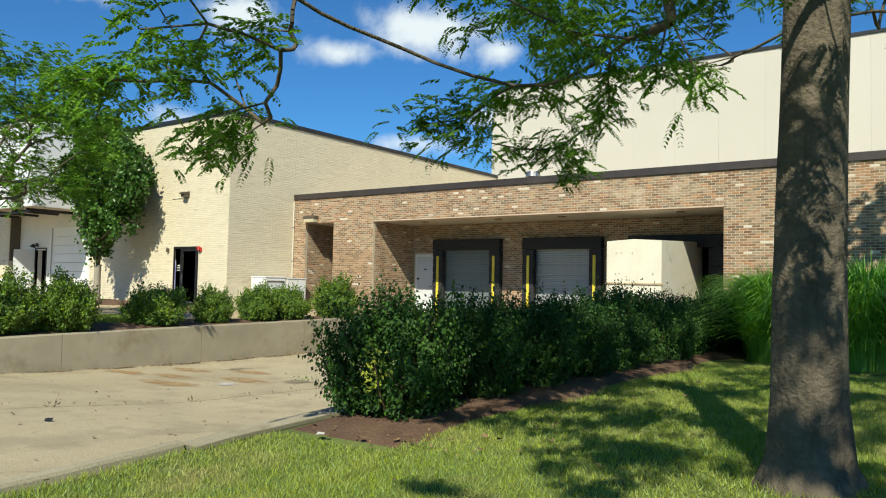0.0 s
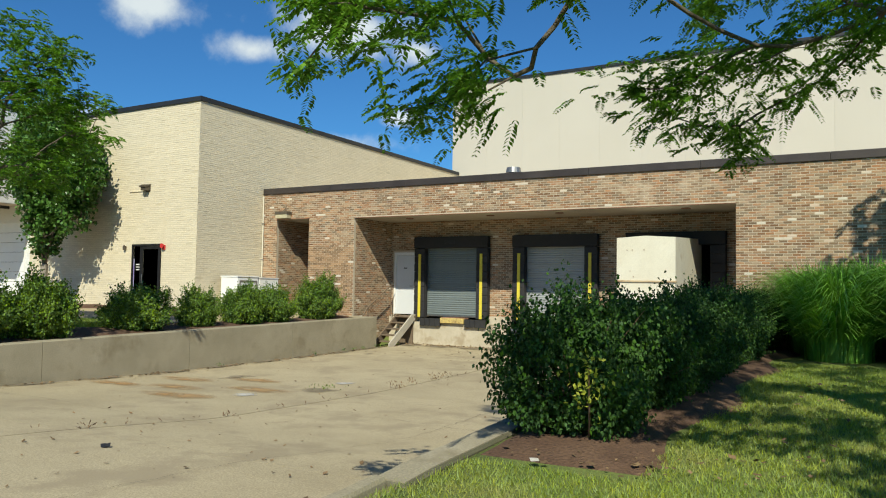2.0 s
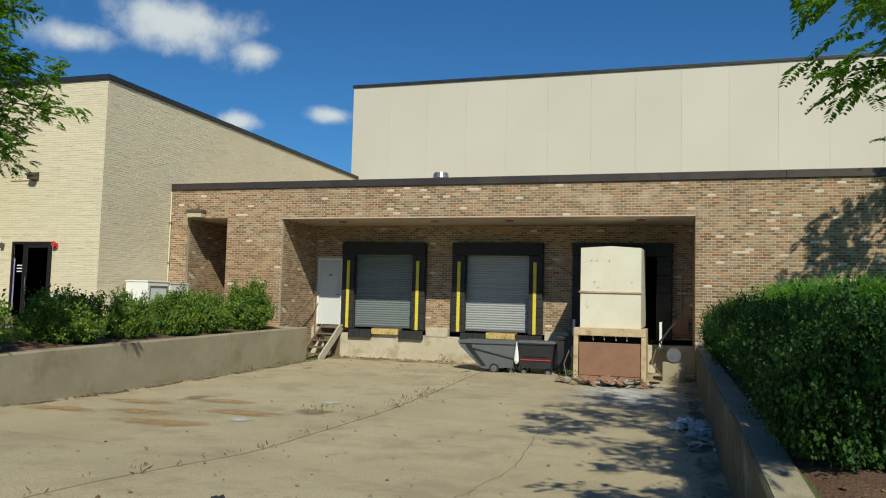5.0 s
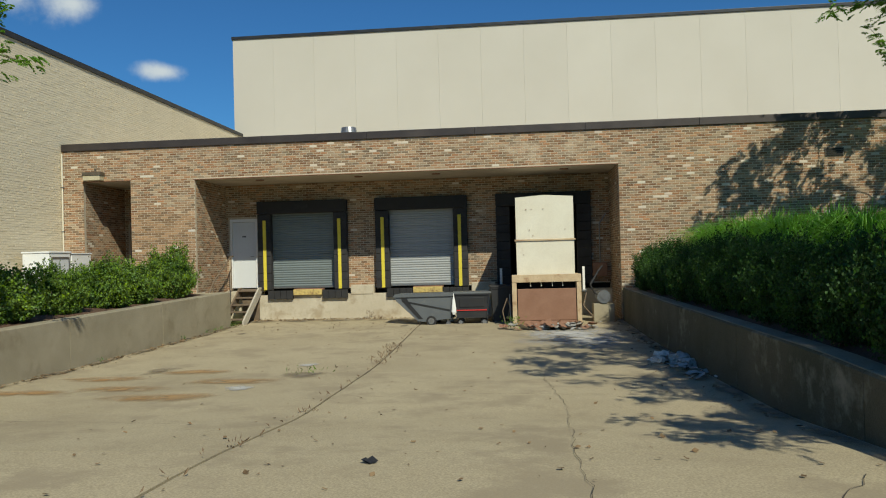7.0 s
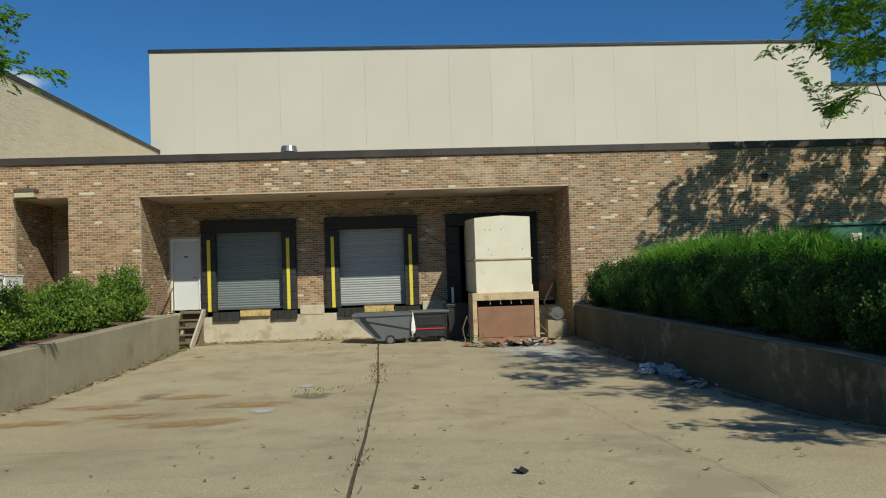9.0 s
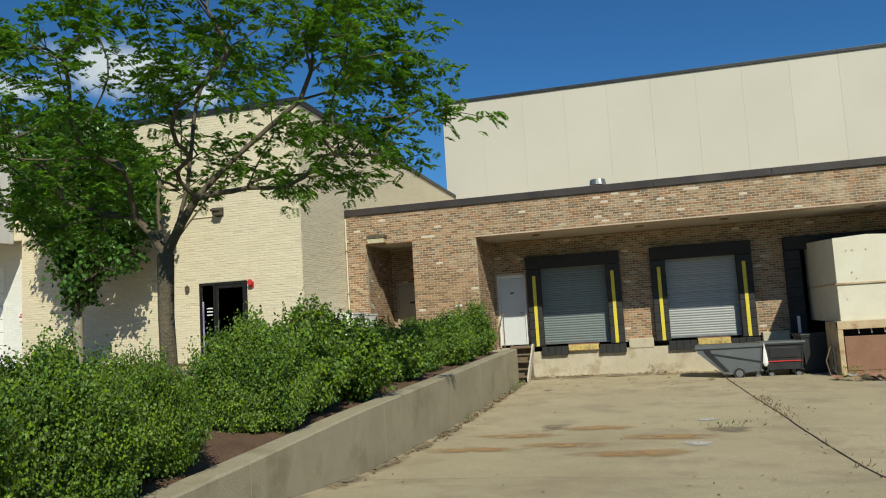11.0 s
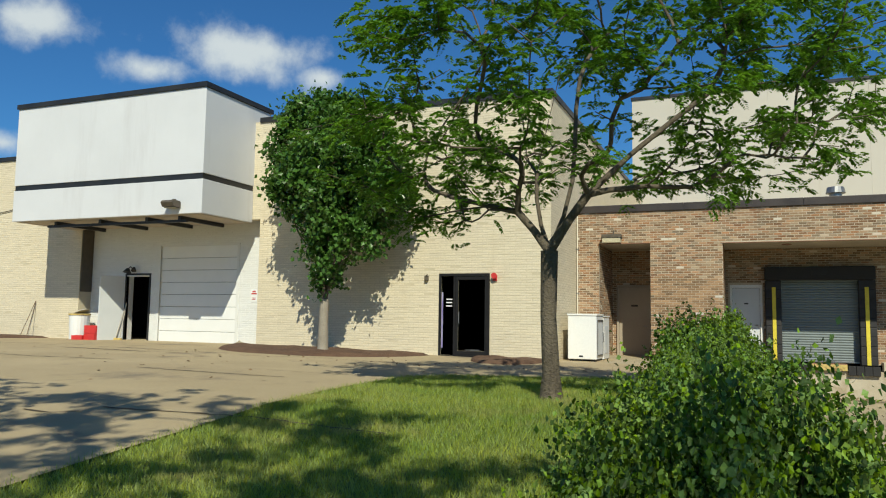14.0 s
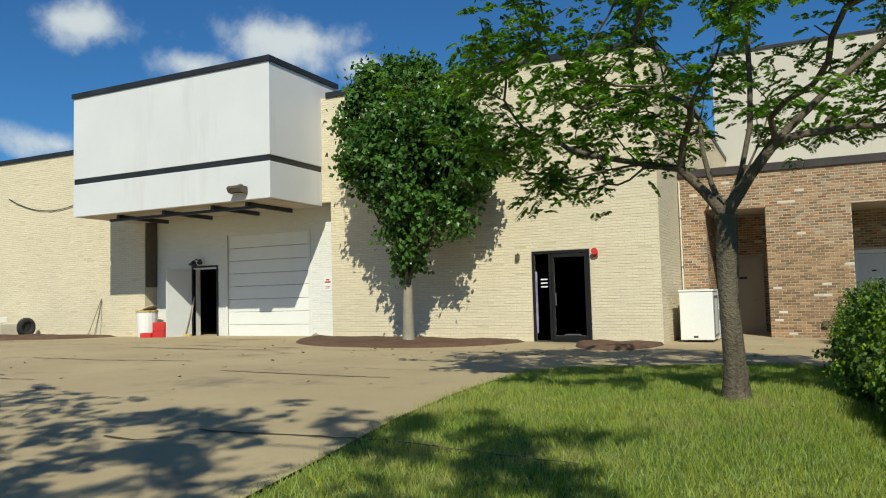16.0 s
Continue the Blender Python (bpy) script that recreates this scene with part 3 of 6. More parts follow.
bed = sheet("mulch_bed", "mulch", 4.95, 20.3, lambda y: RW + 0.1, lambda y: -4.05 + 0.2 * math.sin(y * 1.7), 0.03, 6, 30, bumps=0.05)
tagged(bed, "strip of brown mulch under the hedge beside the lawn", "mulch bed", kind="structure")


# walls of the brick dock building
def wall(name, boxes, mat, label):
    bm = bmesh.new()
    for b in boxes:
        box(bm, *b)
    return tagged(new(name, mesh_of(name, bm, M[mat])), label, "wall", kind="structure")


T = 0.3
wall_dock = wall("wall_dock_front", [
    (TANX, A_L, FRONT, FRONT + T, 0.3, ROOF), (A_L, A_R, FRONT, FRONT + T, A_TOP, ROOF), (A_R, O_L, FRONT, BACK + T, -0.6, ROOF),
    (O_L, O_R, FRONT, FRONT + T, O_TOP, ROOF), (O_R, 26, FRONT, FRONT + T, -0.6, ROOF), (O_R, O_R + T, FRONT + T, BACK + T, -0.6, ROOF),
    (TANX, A_L, FRONT + T, BACK + T, 0.3, ROOF)], "mortar", "brown and tan brick front wall of the loading dock")
BAYS = [-15.32, -11.55, -7.79]     # dock bay centres
wall_in = wall("wall_dock_back", [
    (O_L, -17.72, BACK, BACK + T, DOCK, O_TOP), (-17.72, -16.84, BACK, BACK + T, 2.80, O_TOP), (-16.84, -16.42, BACK, BACK + T, DOCK, O_TOP),
    (-16.42, -14.22, BACK, BACK + T, 3.05, O_TOP), (-14.22, -12.65, BACK, BACK + T, DOCK, O_TOP), (-12.65, -10.45, BACK, BACK + T, 3.05, O_TOP),
    (-10.45, -8.89, BACK, BACK + T, DOCK, O_TOP), (-8.89, -6.69, BACK, BACK + T, 3.05, O_TOP), (-6.69, O_R, BACK, BACK + T, DOCK, O_TOP),
    (A_L, A_R, BACK, BACK + T, 0.3, A_TOP + 0.1)], "mortar", "shaded brick inner wall of the loading dock")
plinth = bmesh.new()
box(plinth, -16.72, O_R, BACK - 0.28, BACK + T, -0.7, 0.36, bevel=0.02)
box(plinth, O_L, -16.72, BACK - 0.1, BACK + T, -0.7, DOCK - 0.02)
for a, b in ((-13.78, -13.06), (-10.02, -9.3)):
    box(plinth, a, b, BACK - 0.3, BACK - 0.002, 0.34, 0.62, bevel=0.02)
tagged(new("dock_plinth", mesh_of("dock_plinth", plinth, M["dock_conc"])), "stained pale concrete dock face under the doors", "dock", kind="structure")
# unlit room behind the doors, its darkness put into the colour
wall("dock_room", [(O_L, O_R, BACK + 3.2, BACK + 3.4, 0, 4.2), (O_L, O_R, BACK + T, BACK + 3.3, 0.3, 0.5)], "dark", "near-black boxes standing for the unlit space behind the dock doors")
roof = boxed(TANX, 26, FRONT + 0.02, 35.2, ROOF - 0.2, ROOF - 0.05)
tagged(new("roof_dock", mesh_of("roof_dock", roof, M["lot"])), "flat gravel roof over the dock", "roof", kind="structure")
so = bmesh.new()
box(so, O_L, O_R, FRONT + 0.11, BACK, O_TOP + 0.005, O_TOP + 0.06)
box(so, A_L, A_R, FRONT + 0.11, BACK, A_TOP + 0.005, A_TOP + 0.06)
tagged(new("ceiling_dock", mesh_of("ceiling_dock", so, M["soffit"])), "stained tan soffit boards over the dock", "ceiling", kind="structure")
for k, x in enumerate((-16.2, -13.2, -10.9, -7.2)):
    dl = thing("recessed_light", (x, 21.3, O_TOP), label="round rusty recessed light in the dock soffit", category="ceiling light", group="soffit lights")
    part("trim_ring", rod(bmesh.new(), (0, 0, -0.02), (0, 0, 0.01), 0.13, 0.12, 16), "rust", dl)
lint = bmesh.new()
box(lint, O_L - 0.05, O_R + 0.02, FRONT - 0.012, FRONT + 0.11, O_TOP - 0.012, O_TOP + 0.004)
box(lint, A_L - 0.03, A_R + 0.03, FRONT - 0.012, FRONT + 0.11, A_TOP - 0.012, A_TOP + 0.004)
tagged(new("lintel_angle", mesh_of("lintel_angle", lint, M["rust"])), "rusted steel lintel angles over the openings", "lintel", kind="structure")


def coping(name, runs, mat, label):
    owner = thing(name, label=label, category="coping", kind="structure")
    for x0, x1, y0, y1, z0, z1 in runs:
        part("coping_length", boxed(x0, x1, y0, y1, z0, z1, bevel=0.012), mat, owner)


xs = list(np.arange(TANX + 0.02, 26, 3.05))
coping("trim_dock_coping", [(a + 0.002, b - 0.002, FRONT - 0.05, FRONT + 0.4, ROOF - 0.04, ROOF + 0.17) for a, b in zip(xs, xs[1:])], "coping", "dark bronze metal coping along the brick front")

# the painted building
R_L, R_R = -38.16, -30.94            # recess of the white entrance
RECESS = TANY + 0.5
wall_tan = wall("wall_tan_front", [(R_R, TANX, TANY, TANY + T, 0.3, TANTOP), (-75, R_L, TANY, TANY + T, 0.3, 7.12),
                                   (R_L - 0.02, R_R + 0.02, TANY + 0.001, TANY + T, 4.6, TANTOP), (R_L - T, R_L, TANY + T, RECESS + T, 0.3, 7.1), (R_R, R_R + T, TANY + T, RECESS + T, 0.3, 7.1)],
                "tan_joint", "tan painted brick front of the tall building")
wall_side = wall("wall_tan_side", [(TANX - T, TANX, TANY + T, 36, 0.3, TANTOP)], "tan_joint", "tan painted brick side wall above the dock roof")
DD = (-36.57, -35.6)                 # dark doorway
GR = (-35.16, -32.1)                 # overhead door
wall_white = wall("wall_white_entrance", [(R_L, DD[0], RECESS, RECESS + T, 0.3, 4.9), (DD[0], DD[1], RECESS, RECESS + T, 2.92, 4.9), (DD[1], GR[0], RECESS, RECESS + T, 0.3, 4.9),
                                          (GR[0], GR[1], RECESS, RECESS + T, 3.9, 4.9), (GR[1], R_R + 0.01, RECESS, RECESS + T, 0.3, 4.9)], "white_brick", "white painted brick wall under the canopy")
# closing boxes, coloured near-black as unlit rooms
wall("tan_building_core", [(-75, TANX - T, TANY + 6, 36, 0, 7.0), (DD[0] - 1, DD[1] + 1, RECESS + 2.5, RECESS + 2.7, 0, 4)], "dark", "near-black boxes standing for the unlit inside of the painted building")
roof = boxed(-75, TANX - 0.02, TANY + 0.05, 36, 7.0, 7.1)
tagged(new("roof_tan", mesh_of("roof_tan", roof, M["lot"])), "flat roof of the painted building", "roof", kind="structure")
coping("trim_tan_coping", [(R_R - 0.1, TANX + 0.05, TANY - 0.05, TANY + 0.36, TANTOP - 0.03, TANTOP + 0.13), (-75, -38.64, TANY - 0.05, TANY + 0.36, 7.09, 7.25)]
       + [(TANX - 0.36, TANX + 0.05, a, b, TANTOP - 0.03, TANTOP + 0.13) for a, b in ((TANY + 0.37, 23.5), (23.504, 29.6), (29.604, 36))], "coping2", "black metal coping along the painted walls")

# the pale upper building
W_Y, W_L, W_R, W_TOP = 35.3, -22.3, 11.1, 12.42
upper = thing("wall_upper_building", label="cream panelled wall of the tall rear building", category="wall", kind="structure")
part("core", boxed(W_L + 0.13, W_R - 0.01, W_Y + 0.125, 60, 0, W_TOP - 0.1), "panel", upper)
part("core", boxed(W_R, 45, W_Y + 0.125, 60, 0, 10.1), "panel", upper)
edge = [W_L + 2.037 * k for k in range(17)]
edge[-1] = W_R
for a, b in zip(edge, edge[1:]):
    part("panel", boxed(a + 0.0015, b - 0.0015, W_Y, W_Y + 0.12, 4.5, W_TOP, bevel=0.004), "panel", upper)
edge = [W_R + 2.037 * k for k in range(14)]
for a, b in zip(edge, edge[1:]):
    part("panel", boxed(a + 0.0015, b - 0.0015, W_Y + 0.02, W_Y + 0.12, 4.5, 10.2, bevel=0.006), "panel", upper)
part("side_panel", boxed(W_L, W_L + 0.12, W_Y + 0.122, 60, 4.5, W_TOP), "panel", upper)
coping("trim_upper_coping", [(W_L - 0.05, W_R + 0.05, W_Y - 0.06, W_Y + 0.4, W_TOP - 0.02, W_TOP + 0.13), (W_R + 0.06, 39, W_Y - 0.04, W_Y + 0.4, 10.18, 10.32)], "coping2", "thin dark coping on the rear building")

# ---- plants ----
def frames_for(ways, rng):
    """Two cross axes for each unit way."""
    up = rng.normal(size=ways.shape)
    side = np.cross(ways, up)
    side /= np.linalg.norm(side, axis=1, keepdims=True) + 1e-9
    return side, np.cross(side, ways)


def leaf_mesh(name, at, ways, size, wide, mat, rng, flat=0.6):
    """Folded leaf blades: two triangles each side of the rib, as one quad pair."""
    n = len(at)
    side, over = frames_for(ways, rng)
    flatten = np.zeros((n, 3))
    flatten[:, 2] = 1
    side2 = np.cross(ways, flatten)
    side2 /= np.linalg.norm(side2, axis=1, keepdims=True) + 1e-6
    side = side * (1 - flat) + side2 * flat
    side /= np.linalg.norm(side, axis=1, keepdims=True) + 1e-9
    over = np.cross(side, ways)
    s = size[:, None]
    a, tip = at, at + ways * s
    mid = at + ways * s * 0.5
    l, r = mid + side * s * wide + over * s * 0.10, mid - side * s * wide + over * s * 0.10
    verts = np.stack([a, l, tip, r], 1).reshape(-1, 3)
    faces = np.arange(4 * n).reshape(-1, 4)
    return raw_mesh(name, verts, faces, mat)


def grown(rng, base, fork, lobes, targets, tip=0.006, droop=0.12):
    """A branching skeleton: every target is reached from the nearest branch. Gives nodes, parents and radii."""
    nodes, parent = [Vector(base)], [-1]

    def add(i, p):
        nodes.append(Vector(p))
        parent.append(i)
        return len(nodes) - 1
    b, f = Vector(base), Vector(fork)
    k = 0
    for s in range(1, 6):
        w = b.lerp(f, s / 5) + Vector((rng.normal() * 0.025, rng.normal() * 0.025, 0))
        k = add(k, w if s < 5 else f)
    root = k
    for way in lobes:
        k, p = root, f.copy()
        for s, step in enumerate(way):
            p = p + Vector(step)
            k = add(k, p)
    order = sorted(targets, key=lambda p: (Vector(p) - f).length)
    pts = np.array([tuple(v) for v in nodes])
    for t in order:
        d = np.linalg.norm(pts - np.array(t), axis=1)
        d[:root] += 50
        rise = np.array(t)[2] - pts[:, 2]
        d = d + np.where(rise < -0.2, 0.5, 0.0)
        i = int(np.argmin(d))
        p, q = nodes[i], Vector(t)
        length = (q - p).length
        n = max(1, int(length / 0.28))
        k = i
        new_pts = []
        for s in range(1, n + 1):
            u = s / n
            w = p.lerp(q, u) + Vector((0, 0, droop * length * math.sin(math.pi * u) * 0.6))
            if s < n:
                w += Vector(rng.normal(size=3) * min(0.05, 0.03 * length / n))
            k = add(k, w)
            new_pts.append(tuple(w))
        pts = np.vstack([pts, new_pts])
    after = [[] for _ in nodes]
    for i in range(1, len(nodes)):
        after[parent[i]].append(i)
    for _ in range(3):          # ease the bends of the limbs
        eased = [n.copy() for n in nodes]
        for i in range(root + 1, len(nodes)):
            if after[i]:
                ahead = sum((nodes[j] for j in after[i]), Vector()) / len(after[i])
                eased[i] = nodes[i] * 0.4 + (nodes[parent[i]] + ahead) * 0.3
        nodes = eased
    count = [0] * len(nodes)
    kids = [0] * len(nodes)
    for i in range(len(nodes) - 1, 0, -1):
        if kids[i] == 0:
            count[i] += 1
        count[parent[i]] += count[i]
        kids[parent[i]] += 1
    return nodes, parent, [tip * max(1, c) ** 0.5 for c in count], kids, root


def limb_mesh(name, nodes, parent, radii, pick, mat, least, scale_base=None, seg=7):
    vs, fs = [], []
    ang = np.linspace(0, 2 * np.pi, seg, endpoint=False)
    for i in pick:
        p, q = nodes[parent[i]], nodes[i]
        if radii[i] < least or (q - p).length < 1e-4:
            continue
        turn = np.array((q - p).to_track_quat('Z', 'Y').to_matrix())
        k = len(vs)
        for c, r in ((p, min(radii[parent[i]], radii[i] * 1.35)), (q, radii[i])):
            ring = np.stack([np.cos(ang) * r, np.sin(ang) * r, np.zeros(seg)], 1) @ turn.T + np.array(c)
            vs.extend(ring.tolist())
        fs += [(k + j, k + (j + 1) % seg, k + seg + (j + 1) % seg, k + seg + j) for j in range(seg)]
    return raw_mesh(name, vs, fs, mat, True)


def trunk_mesh(name, line, mat, seg=22, seed=1, rough=0.05):
    """A ribbed trunk through (place, radius) stations, flaring at the root."""
    vs, fs = [], []
    fine = []
    for (p, r), (q, s) in zip(line, line[1:]):
        n = max(3, int((Vector(q) - Vector(p)).length / 0.12))
        fine += [(Vector(p).lerp(Vector(q), k / n), r + (s - r) * k / n) for k in range(n)]
    fine.append((Vector(line[-1][0]), line[-1][1]))
    for p, r in fine:
        for a in np.linspace(0, 2 * math.pi, seg, endpoint=False):
            w = r * (1 + rough * 2.2 * noise.noise((math.cos(a) * 2.2 + seed, math.sin(a) * 2.2, p.z * 0.7)) + rough * math.sin(a * 9 + 2 * noise.noise((p.z, seed, 0))))
            vs.append((p.x + math.cos(a) * w, p.y + math.sin(a) * w, p.z))
    for j in range(len(fine) - 1):
        for i in range(seg):
            fs.append((j * seg + i, j * seg + (i + 1) % seg, (j + 1) * seg + (i + 1) % seg, (j + 1) * seg + i))
    return raw_mesh(name, vs, fs, mat, True)


def crown_points(rng, n, centre, radii, hollow=0.35, bottom=-0.75, lumps=5.0, keep=-0.15):
    out = []
    while len(out) < n:
        v = rng.normal(size=3)
        v /= np.linalg.norm(v)
        r = (hollow + (1 - hollow) * rng.random()) ** 0.7
        if v[2] * r < bottom:
            continue
        p = np.array(centre) + v * r * np.array(radii)
        if noise.noise((p[0] / lumps * 3.1 + 7, p[1] / lumps * 3.1, p[2] / lumps * 4)) < keep:
            continue
        out.append(tuple(p))
    return out


def pinnate(rng, tips, ways, per, length, pairs, leaflet, droop=0.38):
    """Feathery compound leaves: leaflet places, ways and sizes round each twig tip."""
    at, way, size = [], [], []
    for p, w in zip(tips, ways):
        for _ in range(per):
            d = np.array([rng.normal(), rng.normal(), rng.normal() * 0.45 + 0.05]) + w * 0.8
            d /= np.linalg.norm(d)
            o = p + rng.normal(size=3) * 0.10
            ln = length * rng.uniform(0.7, 1.25)
            side = np.cross(d, [0, 0, 1.0])
            side /= np.linalg.norm(side) + 1e-6
            u = np.linspace(0.18, 1.0, pairs)
            axis = o + np.outer(u * ln, d)
            axis[:, 2] -= droop * ln * u ** 2
            dd = d - np.array([0, 0, 1.0]) * droop * 0.9
            for s in (-1, 1):
                at.append(axis)
                lw = side * s * 0.9 + dd * 0.45 + np.array([0, 0, -0.25])
                lw = lw / np.linalg.norm(lw)
                way.append(np.repeat(lw[None], pairs, 0) + rng.normal(size=(pairs, 3)) * 0.12)
                size.append(leaflet * (0.7 + 0.5 * np.sin(u * np.pi)) * rng.uniform(0.85, 1.15))
    at, way, size = np.concatenate(at), np.concatenate(way), np.concatenate(size)
    way /= np.linalg.norm(way, axis=1, keepdims=True)
    return at, way, size


def locust(name, at, seed, trunk_line, fork, lobes, centre, radii, n, label, per=9, group="", tip=0.006, length=0.18, pairs=9, leaflet=0.042, extra=(), keep=-0.15, bottom=-0.75, wide=0.31, lumps=5.0):
    rng = np.random.default_rng(seed)
    tree = thing(name, at, label=label, category="tree", group=group)
    targets = crown_points(rng, n, centre, radii, bottom=bottom, keep=keep, lumps=lumps) + list(extra)
    nodes, parent, rad, kids, root = grown(rng, trunk_line[0][0], fork, lobes, targets, tip)
    tr = new("trunk", trunk_mesh("trunk", trunk_line, M["bark"], seed=seed))
    tr.parent = tree
    cap = trunk_line[-1][1]
    rad = [min(r, cap) for r in rad]
    rad = [min(r, 0.016) if i > root and nodes[i].z < fork[2] - 0.3 and math.hypot(nodes[i].x, nodes[i].y) > 1.2 else r for i, r in enumerate(rad)]
    rad = [min(r, 0.015) if math.hypot(nodes[i].x, nodes[i].y) > 2.3 else r for i, r in enumerate(rad)]
    lm = new("branching", limb_mesh("branching", nodes, parent, rad, range(root + 1, len(nodes)), M["bark"], 0.0))
    lm.parent = tree
    tagged(lm, kind="stuff")
    tips, ways = [], []
    for i in range(root + 1, len(nodes)):
        if rad[i] <= tip * 1.8:
            w = nodes[i] - nodes[parent[i]]
            for u in ((1.0,) if kids[i] == 0 else (0.5,)):
                tips.append(np.array(nodes[parent[i]].lerp(nodes[i], u)))
                ways.append(np.array(w.normalized()))
    a, w, s = pinnate(rng, tips, ways, per, length, pairs, leaflet)
    cr = new("crown", leaf_mesh("crown", a, w, s, wide, M["leaf_locust"], rng, 0.75))
    cr.parent = tree
    return tree


def tufts(seed, spots):
    """Low hanging sprays of the crown: (x, y, z, spread, spread z, how many)."""
    r = np.random.default_rng(seed)
    return [tuple(np.array(c[:3]) + r.normal(size=3) * np.array([c[3], c[3], c[4]])) for c in spots for _ in range(c[5])]


locust("honey_locust", (-1.2, 5.56, 0.46), 4, [((0, 0, -0.15), 0.42), ((0, 0, 0.0), 0.33), ((0, 0, 0.14), 0.262), ((0.0, 0, 0.5), 0.228), ((0.01, 0, 1.4), 0.208), ((0.05, 0.02, 3.0), 0.195), ((0.1, 0.0, 4.2), 0.18)], (0.1, 0, 4.2),
       [[(-0.8, 0.0, 0.4), (-0.9, -0.5, 0.2), (-0.9, -0.6, 0.0)], [(0.6, 0.7, 0.8), (0.8, 0.7, 0.6)], [(-0.6, 0.9, 0.5), (-0.7, 1.0, 0.2)], [(0.4, -0.6, 0.6), (0.4, -0.7, 0.2)], [(0.1, 0.4, 1.2), (0, 0.2, 1.3)]],
       (0.25, 1.0, 5.4), (4.5, 5.2, 2.9), 560, "tall honey locust with rough grey bark on the lawn", per=20, bottom=-0.72, pairs=10, leaflet=0.044, wide=0.25, keep=-0.2,
       extra=tufts(3, [(-3.85, -1.5, 2.32, 0.2, 0.07, 9), (-3.85, -2.5, 2.5, 0.22, 0.1, 10), (-3.5, -2.0, 2.85, 0.35, 0.14, 12), (-3.0, -1.7, 2.95, 0.45, 0.15, 8), (-2.9, 1.75, 2.62, 0.25, 0.09, 9), (-2.95, 0.2, 2.7, 0.25, 0.1, 9),
                       (-2.4, 0.8, 2.9, 0.45, 0.14, 12), (-1.6, 0.3, 3.0, 0.5, 0.15, 10), (-0.7, -1.5, 2.8, 0.7, 0.2, 12), (-2.6, -2.9, 3.35, 0.6, 0.2, 8), (0.3, -2.1, 2.9, 0.6, 0.2, 8)]))
locust("honey_locust", (-19.66, 8.18, 0.64), 9, [((0, 0, -0.15), 0.24), ((0, 0, 0.05), 0.15), ((0.0, 0, 0.35), 0.115), ((-0.03, 0, 1.1), 0.105), ((-0.02, 0, 1.98), 0.115)], (-0.02, 0, 1.98),
       [[(-0.22, 0.02, 0.3), (-0.24, 0.02, 0.36), (-0.62, -0.05, 0.06), (-0.7, -0.1, -0.02)], [(-0.18, 0.06, 0.32), (-0.18, 0.08, 0.36), (0.12, 0.1, 0.6), (0.2, 0.1, 0.6), (0.12, 0.0, 0.7)],
        [(0.33, 0.0, 0.45), (0.18, 0.0, 0.42), (0.45, 0.1, 0.4), (0.64, 0.1, 0.5), (0.8, 0.1, 0.35)], [(0.29, 0.06, 0.46), (0.14, 0.06, 0.42), (-0.07, 0.1, 0.5), (-0.2, 0.1, 0.7), (0.1, 0.0, 0.6)],
        [(0.25, 0.15, 0.5), (0.15, 0.5, 0.5), (0.2, 0.7, 0.4)]],
       (0.6, -0.1, 4.2), (3.5, 2.8, 2.5), 600, "spreading honey locust with a forked trunk on the lawn", tip=0.0060, per=11, bottom=-0.5, keep=0.04, pairs=8, leaflet=0.064, wide=0.30, lumps=2.8,
       extra=tufts(5, [(-1.7, 0.3, 2.5, 0.35, 0.12, 14), (-0.9, -0.3, 2.65, 0.3, 0.12, 8), (-2.4, 0.2, 3.1, 0.5, 0.2, 22), (-2.6, 0.0, 4.0, 0.5, 0.4, 20), (1.5, 0.0, 2.75, 0.3, 0.1, 5), (2.4, 0.2, 2.95, 0.4, 0.12, 6),
                       (3.0, 0.3, 3.4, 0.45, 0.2, 8), (3.4, 0.7, 4.3, 0.35, 0.3, 16), (4.0, 0.9, 3.7, 0.22, 0.1, 6)]))
street = dict(per=8, pairs=5, leaflet=0.085, group="locusts along the street", keep=-0.1)
BOLE = [((0, 0, -0.1), 0.36), ((0, 0, 0.1), 0.26), ((0, 0, 1.5), 0.21), ((0, 0, 3.3), 0.19)]
FORKS = [[(-0.8, 0.3, 0.6), (-0.9, 0.3, 0.4)], [(0.8, 0.4, 0.6), (0.9, 0.4, 0.4)], [(0.1, -0.8, 0.6), (0, -0.9, 0.5)], [(0, 0.8, 0.7), (0, 0.9, 0.4)]]
locust("honey_locust", (-18.7, -4.3, 0.1), 21, BOLE, (0, 0, 3.3), FORKS, (0, 0, 7.0), (4.4, 4.2, 2.7), 300, "tall honey locust shading the lawn beside the street", **dict(street, per=10))
locust("honey_locust", (-25.2, -3.0, 0.1), 24, BOLE, (0, 0, 3.3), FORKS, (0, 0, 6.2), (4.2, 4.2, 2.6), 240, "honey locust shading the asphalt beside the street", **street)
locust("honey_locust", (4.2, -2.3, 0.05), 22, BOLE, (0, 0, 3.3), FORKS, (0, 0, 5.8), (4.6, 4.2, 2.4), 320, "honey locust shading the grass beside the street", **dict(street, per=15))
locust("honey_locust", (4.1, 16.4, 0.44), 23, BOLE, (0, 0, 3.3), FORKS, (-0.2, 0, 6.6), (5.5, 3.0, 3.1), 480, "honey locust casting dappled shade on the brick wall", **dict(street, per=14))


